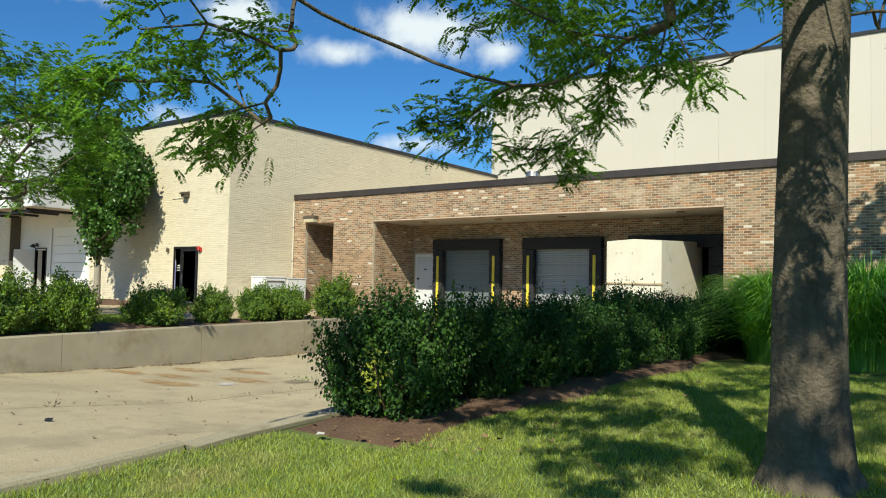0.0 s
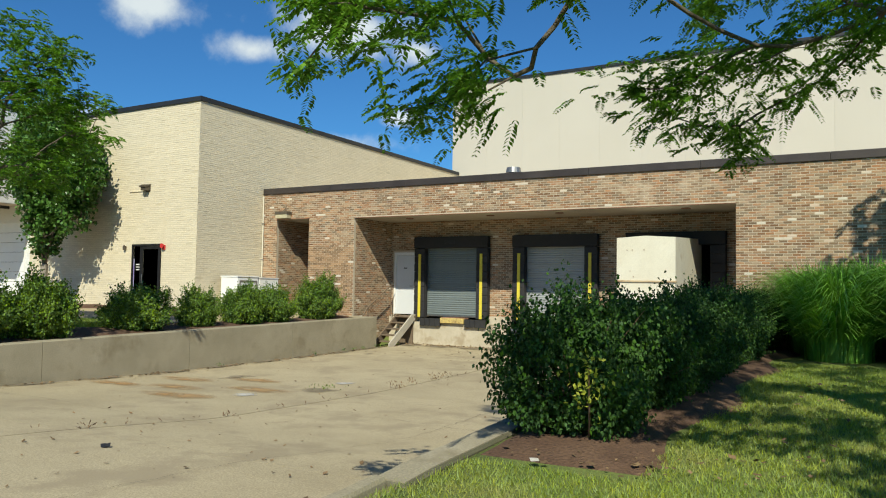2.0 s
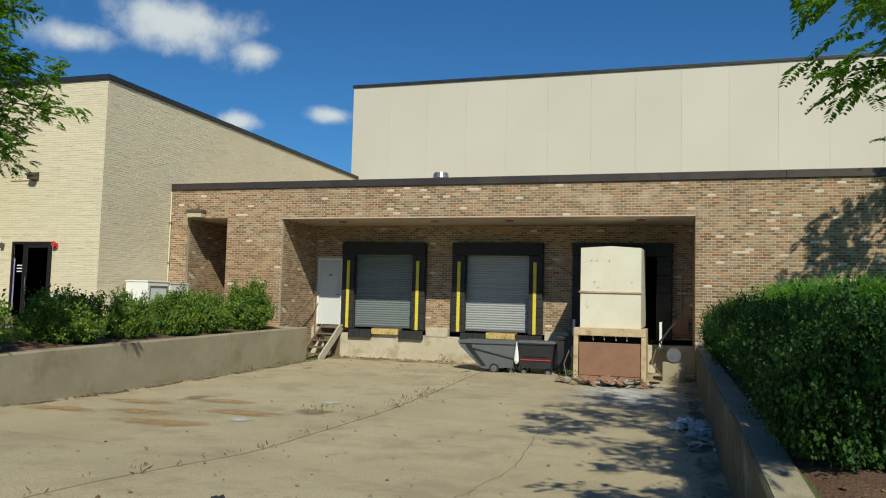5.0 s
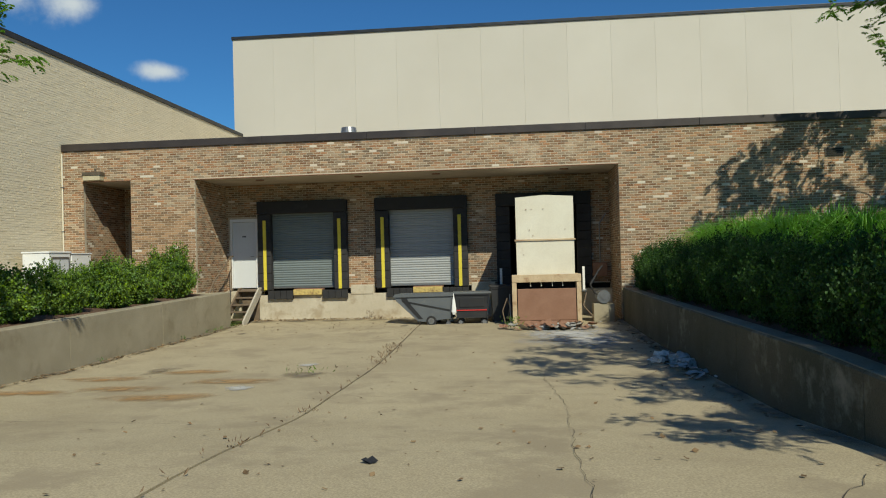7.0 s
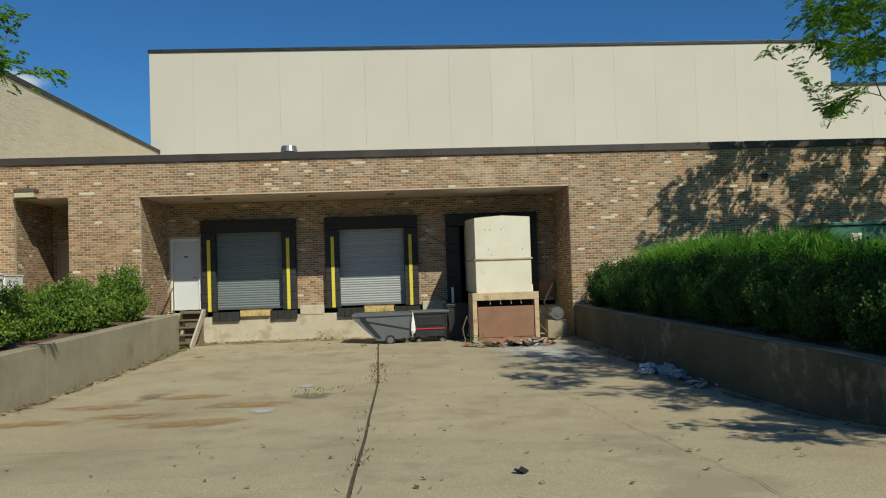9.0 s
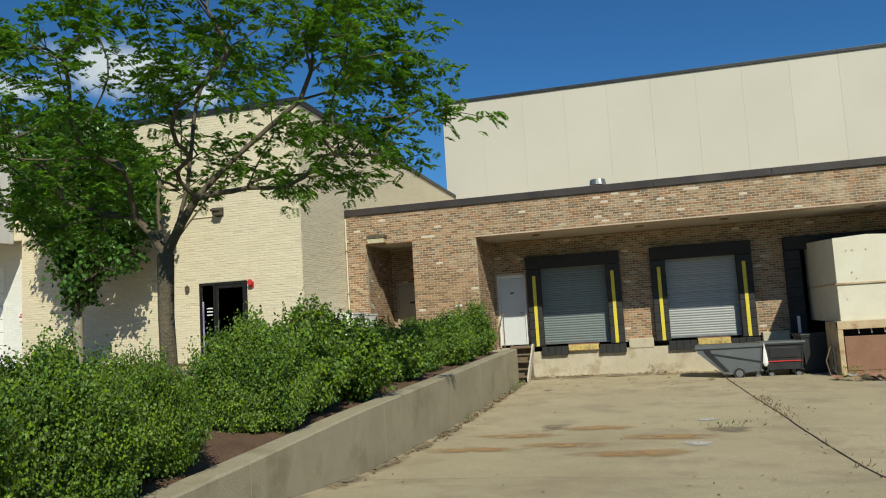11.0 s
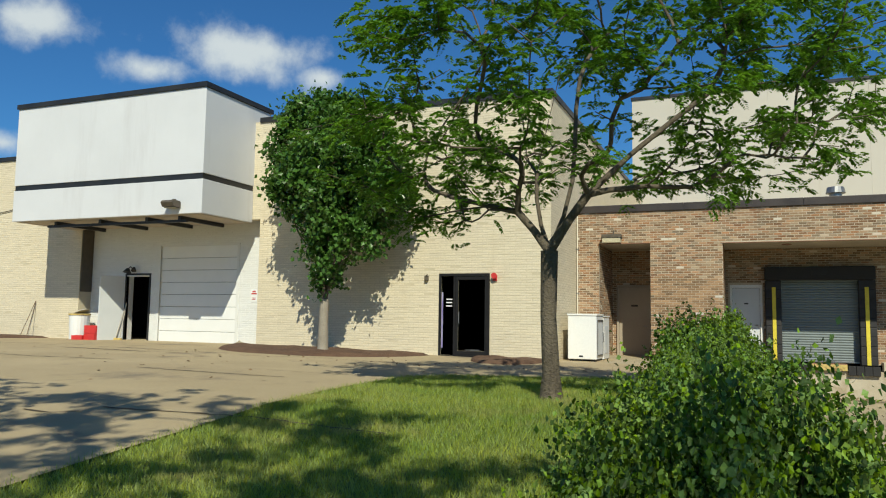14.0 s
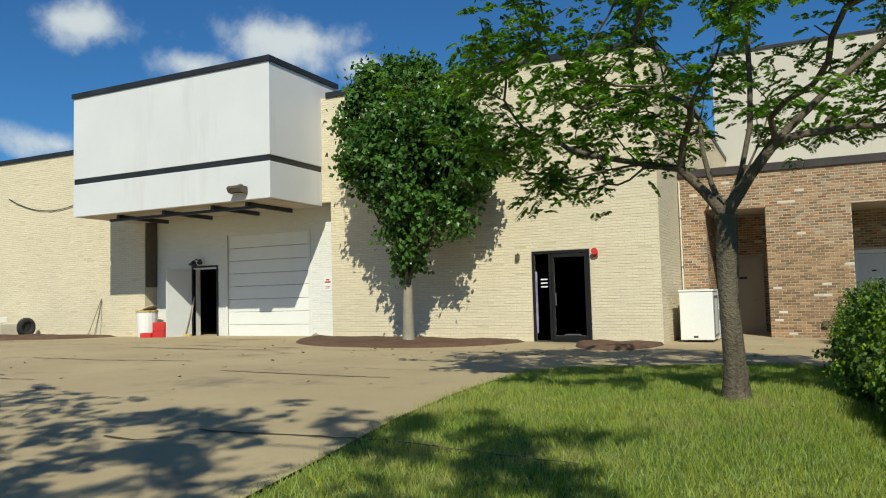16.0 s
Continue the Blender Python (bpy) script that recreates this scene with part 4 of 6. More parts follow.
def pear(at, seed):
    rng = np.random.default_rng(seed)
    tree = thing("pear_tree", at, label="dense upright ornamental pear against the painted wall", category="tree")
    line = [((0, 0, -0.15), 0.2), ((0, 0, 0.06), 0.145), ((0, 0, 0.7), 0.125), ((0.02, 0, 1.35), 0.115)]
    lobes = [[(0.05, 0, 0.7), (0.05, 0, 1.0), (0, 0, 1.2)], [(-0.2, 0.1, 0.6), (-0.35, 0.1, 1.0), (-0.4, 0, 1.2)], [(0.25, -0.1, 0.6), (0.45, 0, 1.0), (0.4, 0, 1.0)], [(0.05, -0.25, 0.7), (0, -0.3, 1.0)]]
    targets = []
    clumps = [(0.05, 0, 2.05, 0.42), (0.4, -0.2, 2.75, 0.6), (-0.3, 0.1, 2.9, 0.55), (1.15, 0, 3.2, 0.62), (-0.8, 0.2, 3.75, 0.62), (0.2, -0.5, 3.8, 0.8), (1.55, 0.1, 4.0, 0.72), (0.4, 0.8, 3.9, 0.7), (-1.3, 0, 4.6, 0.58),
              (-0.4, -0.5, 4.8, 0.8), (0.75, -0.6, 4.9, 0.8), (1.85, 0, 4.8, 0.62), (-0.5, 0.9, 4.9, 0.7), (0.9, 0.9, 5.0, 0.7), (-1.42, 0.1, 5.5, 0.52), (-0.65, -0.2, 5.8, 0.75), (0.4, -0.2, 5.9, 0.78), (1.3, 0.1, 5.6, 0.62),
              (-1.05, 0, 6.45, 0.5), (-0.3, 0.1, 6.6, 0.5), (0.5, 0, 6.55, 0.42), (2.2, 0, 4.15, 0.4)]
    for cx, cy, cz, r in clumps:
        for _ in range(int(88 * r ** 1.6)):
            v = rng.normal(size=3)
            v = v / np.linalg.norm(v) * rng.random() ** 0.4 * r * (1 + 0.35 * noise.noise((v[0] * 2, v[1] * 2, v[2] * 2 + cx)))
            targets.append((cx + v[0], cy + v[1], cz + v[2] * 1.1))
    nodes, parent, rad, kids, root = grown(rng, line[0][0], line[-1][0], lobes, targets, 0.006, 0.02)
    t = new("trunk", trunk_mesh("trunk", line, M["bark_pale"], seed=seed, rough=0.03))
    t.parent = tree
    lm = new("branching", limb_mesh("branching", nodes, parent, [min(r, 0.1) for r in rad], range(root + 1, len(nodes)), M["bark"], 0.0))
    lm.parent = tree
    tagged(lm, kind="stuff")
    c = np.repeat(np.array([tuple(nodes[i]) for i in range(root + 1, len(nodes)) if rad[i] < 0.014]), 40, 0)
    c = c + rng.normal(size=c.shape) * 0.13
    w = rng.normal(size=c.shape) + np.array([0, 0, -0.35])
    w /= np.linalg.norm(w, axis=1, keepdims=True)
    cr = new("crown", leaf_mesh("crown", c, w, rng.uniform(0.11, 0.17, len(c)), 0.40, M["leaf_pear"], rng, 0.4))
    cr.parent = tree


pear((-27.75, 15.9, 0.80), 31)


def shrub_parts(seed, n, leaf, mat, spread=(0.9, 0.9, 1.1)):
    """A twiggy shrub: stems from the base out to leafy tips."""
    rng = np.random.default_rng(seed)
    tips = []
    while len(tips) < n:
        v = rng.normal(size=3)
        v /= np.linalg.norm(v)
        v[2] = abs(v[2])
        v = v / np.abs(v).max() ** 0.3
        r = rng.uniform(0.45, 1) ** 0.5
        p = v * r * np.array(spread)
        bulge = 1 + 0.36 * noise.noise((v[0] * 2.1 + seed, v[1] * 2.1, v[2] * 2.1)) + (0.24 if n > 4000 else 0.34) * noise.noise((v[0] * 6, v[1] * 6, v[2] * 6 + seed))
        p = p * bulge
        p[:2] *= 0.7 + 0.3 * min(1.0, v[2] / 0.4)
        p[2] = p[2] * 0.93 + 0.07
        tips.append(p)
    tips = np.array(tips)
    stems = bmesh.new()
    for k in range(0, len(tips), max(1, len(tips) // 45)):
        t = tips[k]
        b = Vector((t[0] * 0.18, t[1] * 0.18, -0.04))
        m = Vector((t[0] * 0.45, t[1] * 0.45, t[2] * 0.6))
        rod(stems, b, m, 0.014, 0.009, 5, False)
        rod(stems, m, Vector(t) * 0.97, 0.009, 0.004, 5, False)
    # leafy shoots run outward from each tip
    out = tips * np.array([1, 1, 0.7]) + np.array([0, 0, 0.35])
    out = out / np.linalg.norm(out, axis=1, keepdims=True) + rng.normal(size=tips.shape) * 0.35
    per = 9
    at = np.repeat(tips, per, 0) + np.repeat(out, per, 0) * np.tile(np.linspace(-0.10, 0.10, per), len(tips))[:, None] * rng.uniform(0.6, 1.4, (len(tips) * per, 1))
    w = rng.normal(size=at.shape)
    o = np.repeat(out, per, 0)
    o = o / np.linalg.norm(o, axis=1, keepdims=True)
    w = w - o * (w * o).sum(1, keepdims=True) * 0.75 + o * 0.25
    w /= np.linalg.norm(w, axis=1, keepdims=True)
    size = rng.uniform(0.75, 1.25, len(at)) * leaf
    return stems, leaf_mesh("foliage", at, w, size, 0.42, M[mat], rng, 0.45)


SHRUBS = {}


def shrub(kind_key, at, scale, turn, label, group=""):
    seed, n, leaf, mat = kind_key
    ob = thing("shrub", (0, 0, 0), label=label, category="shrub", group=group)
    if kind_key not in SHRUBS:
        st, fo = shrub_parts(*kind_key)
        SHRUBS[kind_key] = (mesh_of("stems", st, M["stem"]), fo)
    for nm, me in zip(("branching", "foliage"), SHRUBS[kind_key]):
        o = new(nm, me)
        o.parent = ob
    ob.matrix_basis = pose(*at, 0, 0, turn) @ Matrix.Diagonal((*scale, 1))
    return ob


rng0 = random.Random(5)
NEAR = [(41, 9800, 0.030, "leaf_new"), (42, 9800, 0.030, "leaf_new")]
MID = [(43, 2400, 0.052, "leaf_new"), (44, 2400, 0.052, "leaf_new"), (45, 2400, 0.052, "leaf_new")]
DEEP = [(46, 3400, 0.040, "leaf_dark"), (47, 3400, 0.040, "leaf_dark"), (48, 3400, 0.040, "leaf_dark")]
# along the wall on the painted building's side
for k, (x, y, sx, sy, h) in enumerate([(-17.23, 1.0, 0.72, 0.85, 1.14), (-17.4, 2.3, 0.68, 0.86, 1.12), (-17.5, 3.65, 0.58, 0.78, 1.02), (-17.55, 4.75, 0.52, 0.62, 0.88), (-17.6, 6.7, 0.6, 0.75, 1.02)]):
    shrub(NEAR[k % 2], (x, y, left_z(x, y)), (sx, sy, h), 77 * k, "full green leafy shrub in a row beside the concrete wall", "shrubs along the retaining wall")
for k, (x, y, s, h) in enumerate([(-17.75, 8.0, 0.90, 1.02), (-17.80, 9.5, 0.98, 1.02), (-17.85, 11.85, 0.82, 0.86), (-17.7, 13.6, 0.62, 0.78), (-17.75, 15.2, 0.78, 0.84), (-17.75, 16.3, 0.78, 0.86), (-17.75, 18.5, 0.85, 1.04)]):
    shrub(MID[k % 3], (x, y, left_z(x, y)), (s * 0.82, s * 1.06, h * 1.06), 61 * k, "rounded green shrub in mulch above the concrete wall", "shrubs along the retaining wall")
# hedge on the other side
for k, (x, y, s, h) in enumerate([(-5.0, 6.1, 0.86, 1.12)] + [(-4.96 + 0.08 * math.sin(q * 3), 7.4 + 1.18 * q, 0.80, 1.08 + 0.07 * math.sin(q * 5)) for q in range(11)]):
    shrub(DEEP[k % 3], (x, y, right_z(x, y)), (s * 0.88, s * 0.92, h * 0.92), 47 * k, "dark green twiggy hedge shrub beside the lawn", "hedge shrubs beside the lawn")
# a golden sprig on the first hedge shrub
rg = np.random.default_rng(8)
sprig = rg.normal(size=(90, 3)) * np.array([0.075, 0.04, 0.11]) + np.array([-4.66, 5.36, 0.89])
wv = rg.normal(size=(90, 3)) + np.array([0, -0.6, 0.5])
wv /= np.linalg.norm(wv, axis=1, keepdims=True)
sp = thing("golden_shoots", label="yellow-green young shoots on the hedge shrub", category="shrub")
so_ = new("foliage", leaf_mesh("foliage", sprig - np.array([0, 0, 0]), wv, rg.uniform(0.04, 0.055, 90), 0.28, M["leaf_gold"], rg, 0.3))
so_.parent = sp
part("stem", rods([(-4.78, 5.75, 0.38), (-4.7, 5.5, 0.66), (-4.66, 5.36, 1.0)], 0.008, 5), "stem", sp)


def reed_mesh(seed, n=2000, tall=1.75, out=1.5):
    rng = np.random.default_rng(seed)
    seg = 7
    u = np.linspace(0, 1, seg + 1)
    vs, fs = [], []
    for k in range(n):
        a = rng.uniform(0, 2 * np.pi)
        b = rng.uniform(0, 0.5)
        reach = out * rng.uniform(0.12, 1.0)
        h = tall * rng.uniform(0.35, 1.05)
        d = np.array([math.cos(a), math.sin(a)])
        xy = d * b + np.outer(reach * u ** 2.0, d)
        q = reach / out
        z = h * (u * (1.2 + 1.2 * q) - u ** 2 * (0.2 + 1.6 * q))
        w = 0.012 * (1 - u ** 2) + 0.001
        side = np.array([-d[1], d[0]])
        i0 = len(vs)
        for s in range(seg + 1):
            vs.append((*(xy[s] - side * w[s]), z[s]))
            vs.append((*(xy[s] + side * w[s]), z[s]))
        fs += [(i0 + 2 * s, i0 + 2 * s + 1, i0 + 2 * s + 3, i0 + 2 * s + 2) for s in range(seg)]
    return raw_mesh("blades", vs, fs, M["reed"])


REEDS = [reed_mesh(s) for s in (51, 52)]
for k, (x, y, s) in enumerate([(-3.7, 18.0, 1.1), (-2.8, 17.2, 1.2), (-3.7, 16.2, 1.12), (-2.0, 16.0, 1.22), (-3.3, 14.9, 1.1), (-1.9, 14.7, 1.15), (-0.8, 14.6, 1.05), (0.2, 13.9, 0.95), (1.2, 13.5, 0.95), (2.3, 13.4, 0.95), (-1.0, 16.4, 1.0), (0.3, 15.8, 0.95)]):
    g = thing("ornamental_grass", (x, y, right_z(x, y) - 0.03), 63 * k, "tall arching bright green ornamental grass clump", "grass clump", "ornamental grasses")
    g.matrix_basis = g.matrix_basis @ Matrix.Diagonal((s, s, s, 1))
    o = new("blades", REEDS[k % 2])
    o.parent = g


def turf(name, n, spots, seed, tall=0.034):
    """Mown blades strewn over stretches of lawn: (x0, x1, y0, y1)."""
    rng = np.random.default_rng(seed)
    area = np.array([(b - a) * (d - c) for a, b, c, d in spots])
    which = rng.choice(len(spots), n, p=area / area.sum())
    sp = np.array(spots)[which]
    x = sp[:, 0] + rng.random(n) * (sp[:, 1] - sp[:, 0])
    y = sp[:, 2] + rng.random(n) * (sp[:, 3] - sp[:, 2])
    edge = np.interp(y, *zip(*EDGE))
    ok = ~((x < edge + rng.normal(size=n) * 0.07) & (x < LW))
    x, y = x[ok], y[ok]
    n = len(x)
    z = np.array([land(a, b) for a, b in zip(x, y)]) - 0.016
    a = rng.uniform(0, 2 * np.pi, n)
    h = tall * rng.uniform(0.5, 1.5, n)
    lean = rng.normal(size=(n, 2)) * 0.45
    w = 0.0045
    p = np.stack([x, y, z], 1)
    side = np.stack([np.cos(a), np.sin(a), np.zeros(n)], 1) * w
    top = p + np.stack([lean[:, 0] * h, lean[:, 1] * h, h], 1)
    vs = np.stack([p - side, p + side, top], 1).reshape(-1, 3)
    ob = new(name, raw_mesh(name, vs, np.arange(3 * n).reshape(-1, 3), M["blade"]))
    tagged(ob, "short mown sunlit green grass", "grass", kind="stuff")


turf("lawn_grass", 270000, [(RW + 0.03, -3.6, 0.6, 4.95), (-4.2, 2.5, 1.2, 13.6)], 61)
turf("lawn_grass", 240000, [(-24, -18.1, -2.5, 13.2)], 62, 0.06)

# ---- loading dock things ----
slat_me = mesh_of("slat", prism(bmesh.new(), [(0.0, 0.0), (-0.012, 0.012), (-0.018, 0.036), (-0.012, 0.060), (0.0, 0.073), (0.012, 0.073), (0.012, 0.0)], -1.07, 1.07), M["shutter"])


# copy of the slat whose colour is lightened for sunlight
pale_sunlit_slat_me = slat_me.copy()
pale_sunlit_slat_me.materials[0] = M["shutter_pale_sunlit"]


def dock_door(cx, label, slat_me=slat_me):
    d = thing("roller_door", (cx, BACK + 0.09, 0.56), label=label, category="dock door", group="roller doors of the dock")
    for k in range(34):
        o = new("slat", slat_me)
        o.location = (0, 0, 0.05 + k * 0.0735)
        o.parent = d
    part("bottom_bar", boxed(-1.08, 1.08, -0.03, 0.02, 0, 0.05, bevel=0.006), "steel", d, "dull steel bottom bar")
    for s in (-1, 1):
        part("track", boxed(*sorted((s * 1.07, s * 1.10)), -0.05, 0.03, 0, 2.5), "steel", d)


def dock_seal(cx, label, yellow=True):
    d = thing("dock_seal", (cx, BACK, 0), label=label, category="dock seal", group="dock seals")
    part("header_pad", boxed(-1.44, 1.44, -0.26, -0.012, 2.93, 3.32, bevel=0.03), "rubber", d, "sagging black header pad")
    for s in (-1, 1):
        x0, x1 = sorted((s * 1.0, s * 1.44))
        sp = part("side_pad", boxed(x0, x1, -0.16, -0.012, 0.5, 2.92, bevel=0.02), "vinyl", d, "worn black vinyl side pad")
        for k in range(9):
            o = part("pleat", boxed(x0 + 0.01, x1 - 0.01, -0.235 + 0.01 * (k % 2), -0.15, 0.52 + k * 0.267, 0.52 + k * 0.267 + 0.262, bevel=0.02), "vinyl", sp)
        if yellow:
            bm = boxed(s * 1.2 - 0.05, s * 1.2 + 0.05, -0.255, -0.232, 0.53, 2.72, bevel=0.004)
            part("guide_stripe", bm, "yellow", sp, "faded yellow guide stripe")


dock_door(BAYS[0], "closed grey ribbed roller door in the darker, shaded slat tone")
dock_door(BAYS[1], "closed grey ribbed roller door in a pale slat tone with sun put in", pale_sunlit_slat_me)
dock_seal(BAYS[0], "black dock seal with yellow guide stripes round a roller door")
dock_seal(BAYS[1], "black dock seal with yellow guide stripes round a roller door")
dock_seal(BAYS[2], "black dock seal behind the trash compactor", False)
part("data_plate", boxed(-0.2, 0.2, -0.275, -0.258, 3.08, 3.2), "vinyl", bpy.data.objects["dock_seal"])
for cx in BAYS[:2]:
    for a, b in ((-1.08, -0.28), (0.66, 1.46)):
        d = thing("dock_bumper", (cx + (a + b) / 2, BACK - 0.28, 0.24), label="black rubber dock bumper bolted to the concrete", category="bumper", group="dock bumpers")
        for k in range(4):
            w = (b - a) / 4
            part("rubber_block", boxed(-(b - a) / 2 + k * w + 0.004, -(b - a) / 2 + (k + 1) * w - 0.004, -0.11, 0, 0, 0.26, bevel=0.012), "rubber", d)
    d = thing("dock_leveler", (cx + 0.19, BACK - 0.3, 0.36), label="rusty yellow dock leveler lip under the roller door", category="dock leveler", group="dock levelers")
    part("lip", boxed(-0.45, 0.45, -0.1, 0.0, 0.0, 0.17, bevel=0.01), "yellow_worn", d)
    part("hinge_bar", boxed(-0.46, 0.46, 0.0, 0.28, 0.14, 0.19, bevel=0.006), "rust", d)

md = thing("door_1", (-17.28, BACK + 0.06, 0.6), label="grey-white steel door at the top of the dock stairs", category="door", kind="structure")
part("door_leaf", boxed(-0.38, 0.38, -0.02, 0.03, 0.0, 2.10, bevel=0.004), "door_grey", md)
for a in ((-0.45, -0.385, -0.07, 0.05, 0, 2.2), (0.385, 0.45, -0.07, 0.05, 0, 2.2), (-0.384, 0.384, -0.07, 0.05, 2.11, 2.2)):
    part("door_frame", boxed(*a, bevel=0.005), "white", md)
part("door_handle", rods([(0.31, -0.03, 1.0), (0.31, -0.08, 1.0), (0.22, -0.08, 1.0)], 0.012), "steel", md)
part("door_plate", boxed(-0.06, 0.06, -0.026, -0.019, 1.62, 1.66), "black", md)

st = thing("dock_stairs", (-16.98, 21.0, -0.46), label="short weathered timber stairs up to the dock door", category="stairs")
for k in range(5):
    part("tread", boxed(-0.28, 0.28, 0.02 + k * 0.28, 0.33 + k * 0.28, 0.165 + k * 0.2, 0.205 + k * 0.2, bevel=0.008), "wood", st)
for s, m in ((-0.31, "wood"), (0.31, "wood_pale")):
    part("stringer", prism(bmesh.new(), [(-0.12, 0.0), (0.12, 0.0), (1.5, 0.9), (1.5, 1.08), (1.3, 1.08), (-0.12, 0.14)], s - 0.025, s + 0.025), m, st)
part("landing", boxed(-0.42, 0.34, 1.4, 1.76, 0.96, 1.03, bevel=0.01), "wood", st)
part("back_board", boxed(-0.27, 0.27, 1.42, 1.45, 0, 0.94), "wood", st)
hr = thing("handrail", (-17.52, 20.5, 0.42), label="slanting rusty pipe handrail beside the dock stairs", category="handrail")
part("rail", rods([(0, 0, 0.1), (0, 0.35, 0.45), (0, 1.75, 1.2), (0, 1.9, 1.2)], 0.022), "wood", hr)
part("post", rod(bmesh.new(), (0, 0.35, -0.02), (0, 0.35, 0.46), 0.018), "wood", hr)
part("post", rod(bmesh.new(), (0, 1.75, 0.1), (0, 1.75, 1.2), 0.018), "wood", hr)
for x, z in ((-18.55, 0.93), (-18.28, 0.96)):
    d = thing("outlet_box", (x, FRONT, z), label="small weathered metal outlet box on the brick pier", category="outlet box", group="outlet boxes")
    part("case", boxed(-0.06, 0.06, -0.08, 0.0, -0.07, 0.07, bevel=0.01), "fixture", d)
    part("cover", boxed(-0.07, 0.07, -0.095, -0.081, -0.08, 0.08, bevel=0.01), "fixture", d)

# trash compactor
tc_ = thing("trash_compactor", (-7.86, 19.4, -0.47), label="cream steel trash compactor with a rusty brown charge door", category="compactor")
body = bmesh.new()
prism(body, [(0.12, 1.36), (0.12, 3.46), (3.6, 3.62), (3.6, 1.36)], -0.76, 0.76)
for v in body.verts:
    if v.co.z > 3:
        v.co.z += -0.04
ridge = bmesh.ops.bisect_plane(body, geom=body.verts[:] + body.edges[:] + body.faces[:], plane_co=(0, 0, 0), plane_no=(1, 0, 0))
for g in ridge["geom_cut"]:
    if isinstance(g, bmesh.types.BMVert) and g.co.z > 3:
        g.co.z += 0.05
bo = part("container", body, "cream", tc_, "sunlit cream steel hopper box")
for z in (2.28,):
    part("seam_bar", boxed(-0.80, 0.80, 0.085, 0.118, z - 0.02, z + 0.025, bevel=0.006), "rust_cream", bo)
    part("seam_bar", boxed(-0.80, -0.763, 0.12, 3.5, z - 0.02, z + 0.025, bevel=0.006), "rust_cream", bo)
rv = random.Random(3)
for k in range(7):
    part("rivet", rod(bmesh.new(), (0, 0.10, 0), (0, 0.121, 0), 0.014, 0.01, 6), "rust", bo).location = (rv.uniform(-0.65, 0.65), 0, rv.choice((1.9, 2.4, 2.5, 2.55, 3.1)))
for a in ((-0.9, -0.78, -0.06, 1.2, 0.06, 1.36), (0.78, 0.9, -0.06, 1.2, 0.06, 1.36), (-0.9, 0.9, -0.075, 0.1, 1.17, 1.37)):
    part("frame_beam", boxed(*a, bevel=0.012), "rust_cream", tc_, "rust-streaked cream frame beam")
part("sill", boxed(-0.77, 0.77, -0.08, 0.2, 0.02, 0.16, bevel=0.01), "rust", tc_)
cd = part("charge_door", boxed(-0.76, 0.76, -0.045, 0.01, 0.17, 1.0, bevel=0.012), "rust", tc_, "dented rust-brown charge door")
# near-black plate paints the unlit mouth of the compactor
part("dark_throat", boxed(-0.76, 0.76, 0.3, 0.34, 0.17, 1.3), "dark", tc_)
for x in (-0.42, -0.14, 0.15, 0.42):
    part("chain", rods([(x, 0.02, 1.18), (x + 0.01, 0.02, 1.06)], 0.012, 6), "cream", tc_)
for s in (-1, 1):
    gp = thing("guide_post", (-7.88 + s * 1.22, 22.1, 0.36), label="short white steel guide post beside the compactor", category="post", group="guide posts")
    part("post", boxed(-0.035, 0.035, -0.035, 0.035, 0, 0.68, bevel=0.008), "white", gp)
    part("foot", boxed(-0.07, 0.07, -0.12, 0.5, -0.06, 0.0, bevel=0.006), "steel", gp)
hp = thing("hydraulic_unit", (-6.3, 20.4, -0.44), label="grimy hydraulic power unit with hoses beside the compactor", category="hydraulic unit")
part("cabinet", boxed(-0.28, 0.28, -0.25, 0.25, 0, 0.5, bevel=0.02), "wall_conc", hp)
part("motor", rod(bmesh.new(), (0.0, -0.28, 0.68), (0.0, 0.2, 0.68), 0.18, 0.18, 20), "steel", hp)
part("gauge", rod(bmesh.new(), (0.0, -0.30, 0.68), (0.0, -0.281, 0.68), 0.08, 0.08, 18), "steel", hp)
part("hose", rods([(-0.2, -0.1, 0.75), (-0.35, -0.15, 1.0), (-0.1, 0.2, 1.35), (0.05, 0.5, 1.5)], 0.025), "rubber", hp)
part("hose", rods([(-0.25, -0.2, 0.1), (-0.55, -0.25, 0.45), (-0.45, -0.1, 0.8)], 0.018), "wood", hp)
cb = thing("control_box", (-6.1, BACK, 0.72), label="rusty electrical control box with a pipe on the brick wall", category="control box")
part("case", boxed(-0.25, 0.2, -0.2, -0.01, 0, 0.42, bevel=0.01), "rust", cb)
part("conduit", rods([(0, -0.06, 0.42), (0, -0.06, 1.6), (0.2, -0.06, 1.9)], 0.02), "steel", cb)
hy = thing("hose_coil", (-8.95, 19.6, -0.46), label="tangle of pale hose and rods hung by the compactor", category="hose")
part("hose", rods([(0.0, 0, 0), (-0.08, 0, 0.4), (0.05, 0.02, 0.75), (0.12, 0.1, 0.5), (0.06, 0, 0.2)], 0.016), "wood", hy)
part("rod", rod(bmesh.new(), (0.14, 0, 0), (0.12, 0.05, 0.85), 0.02), "steel", hy)


def wheel(parent, at, r, wide, mat_t="rubber"):
    x, y, z = at
    w = part("wheel", rod(bmesh.new(), (x, y - wide / 2, z), (x, y + wide / 2, z), r, r, 20), mat_t, parent)
    part("rim", rod(bmesh.new(), (x, y - wide / 2 - 0.008, z), (x, y - wide / 2 + 0.002, z), r * 0.62, r * 0.62, 16), "steel", w, "dull steel wheel rim")


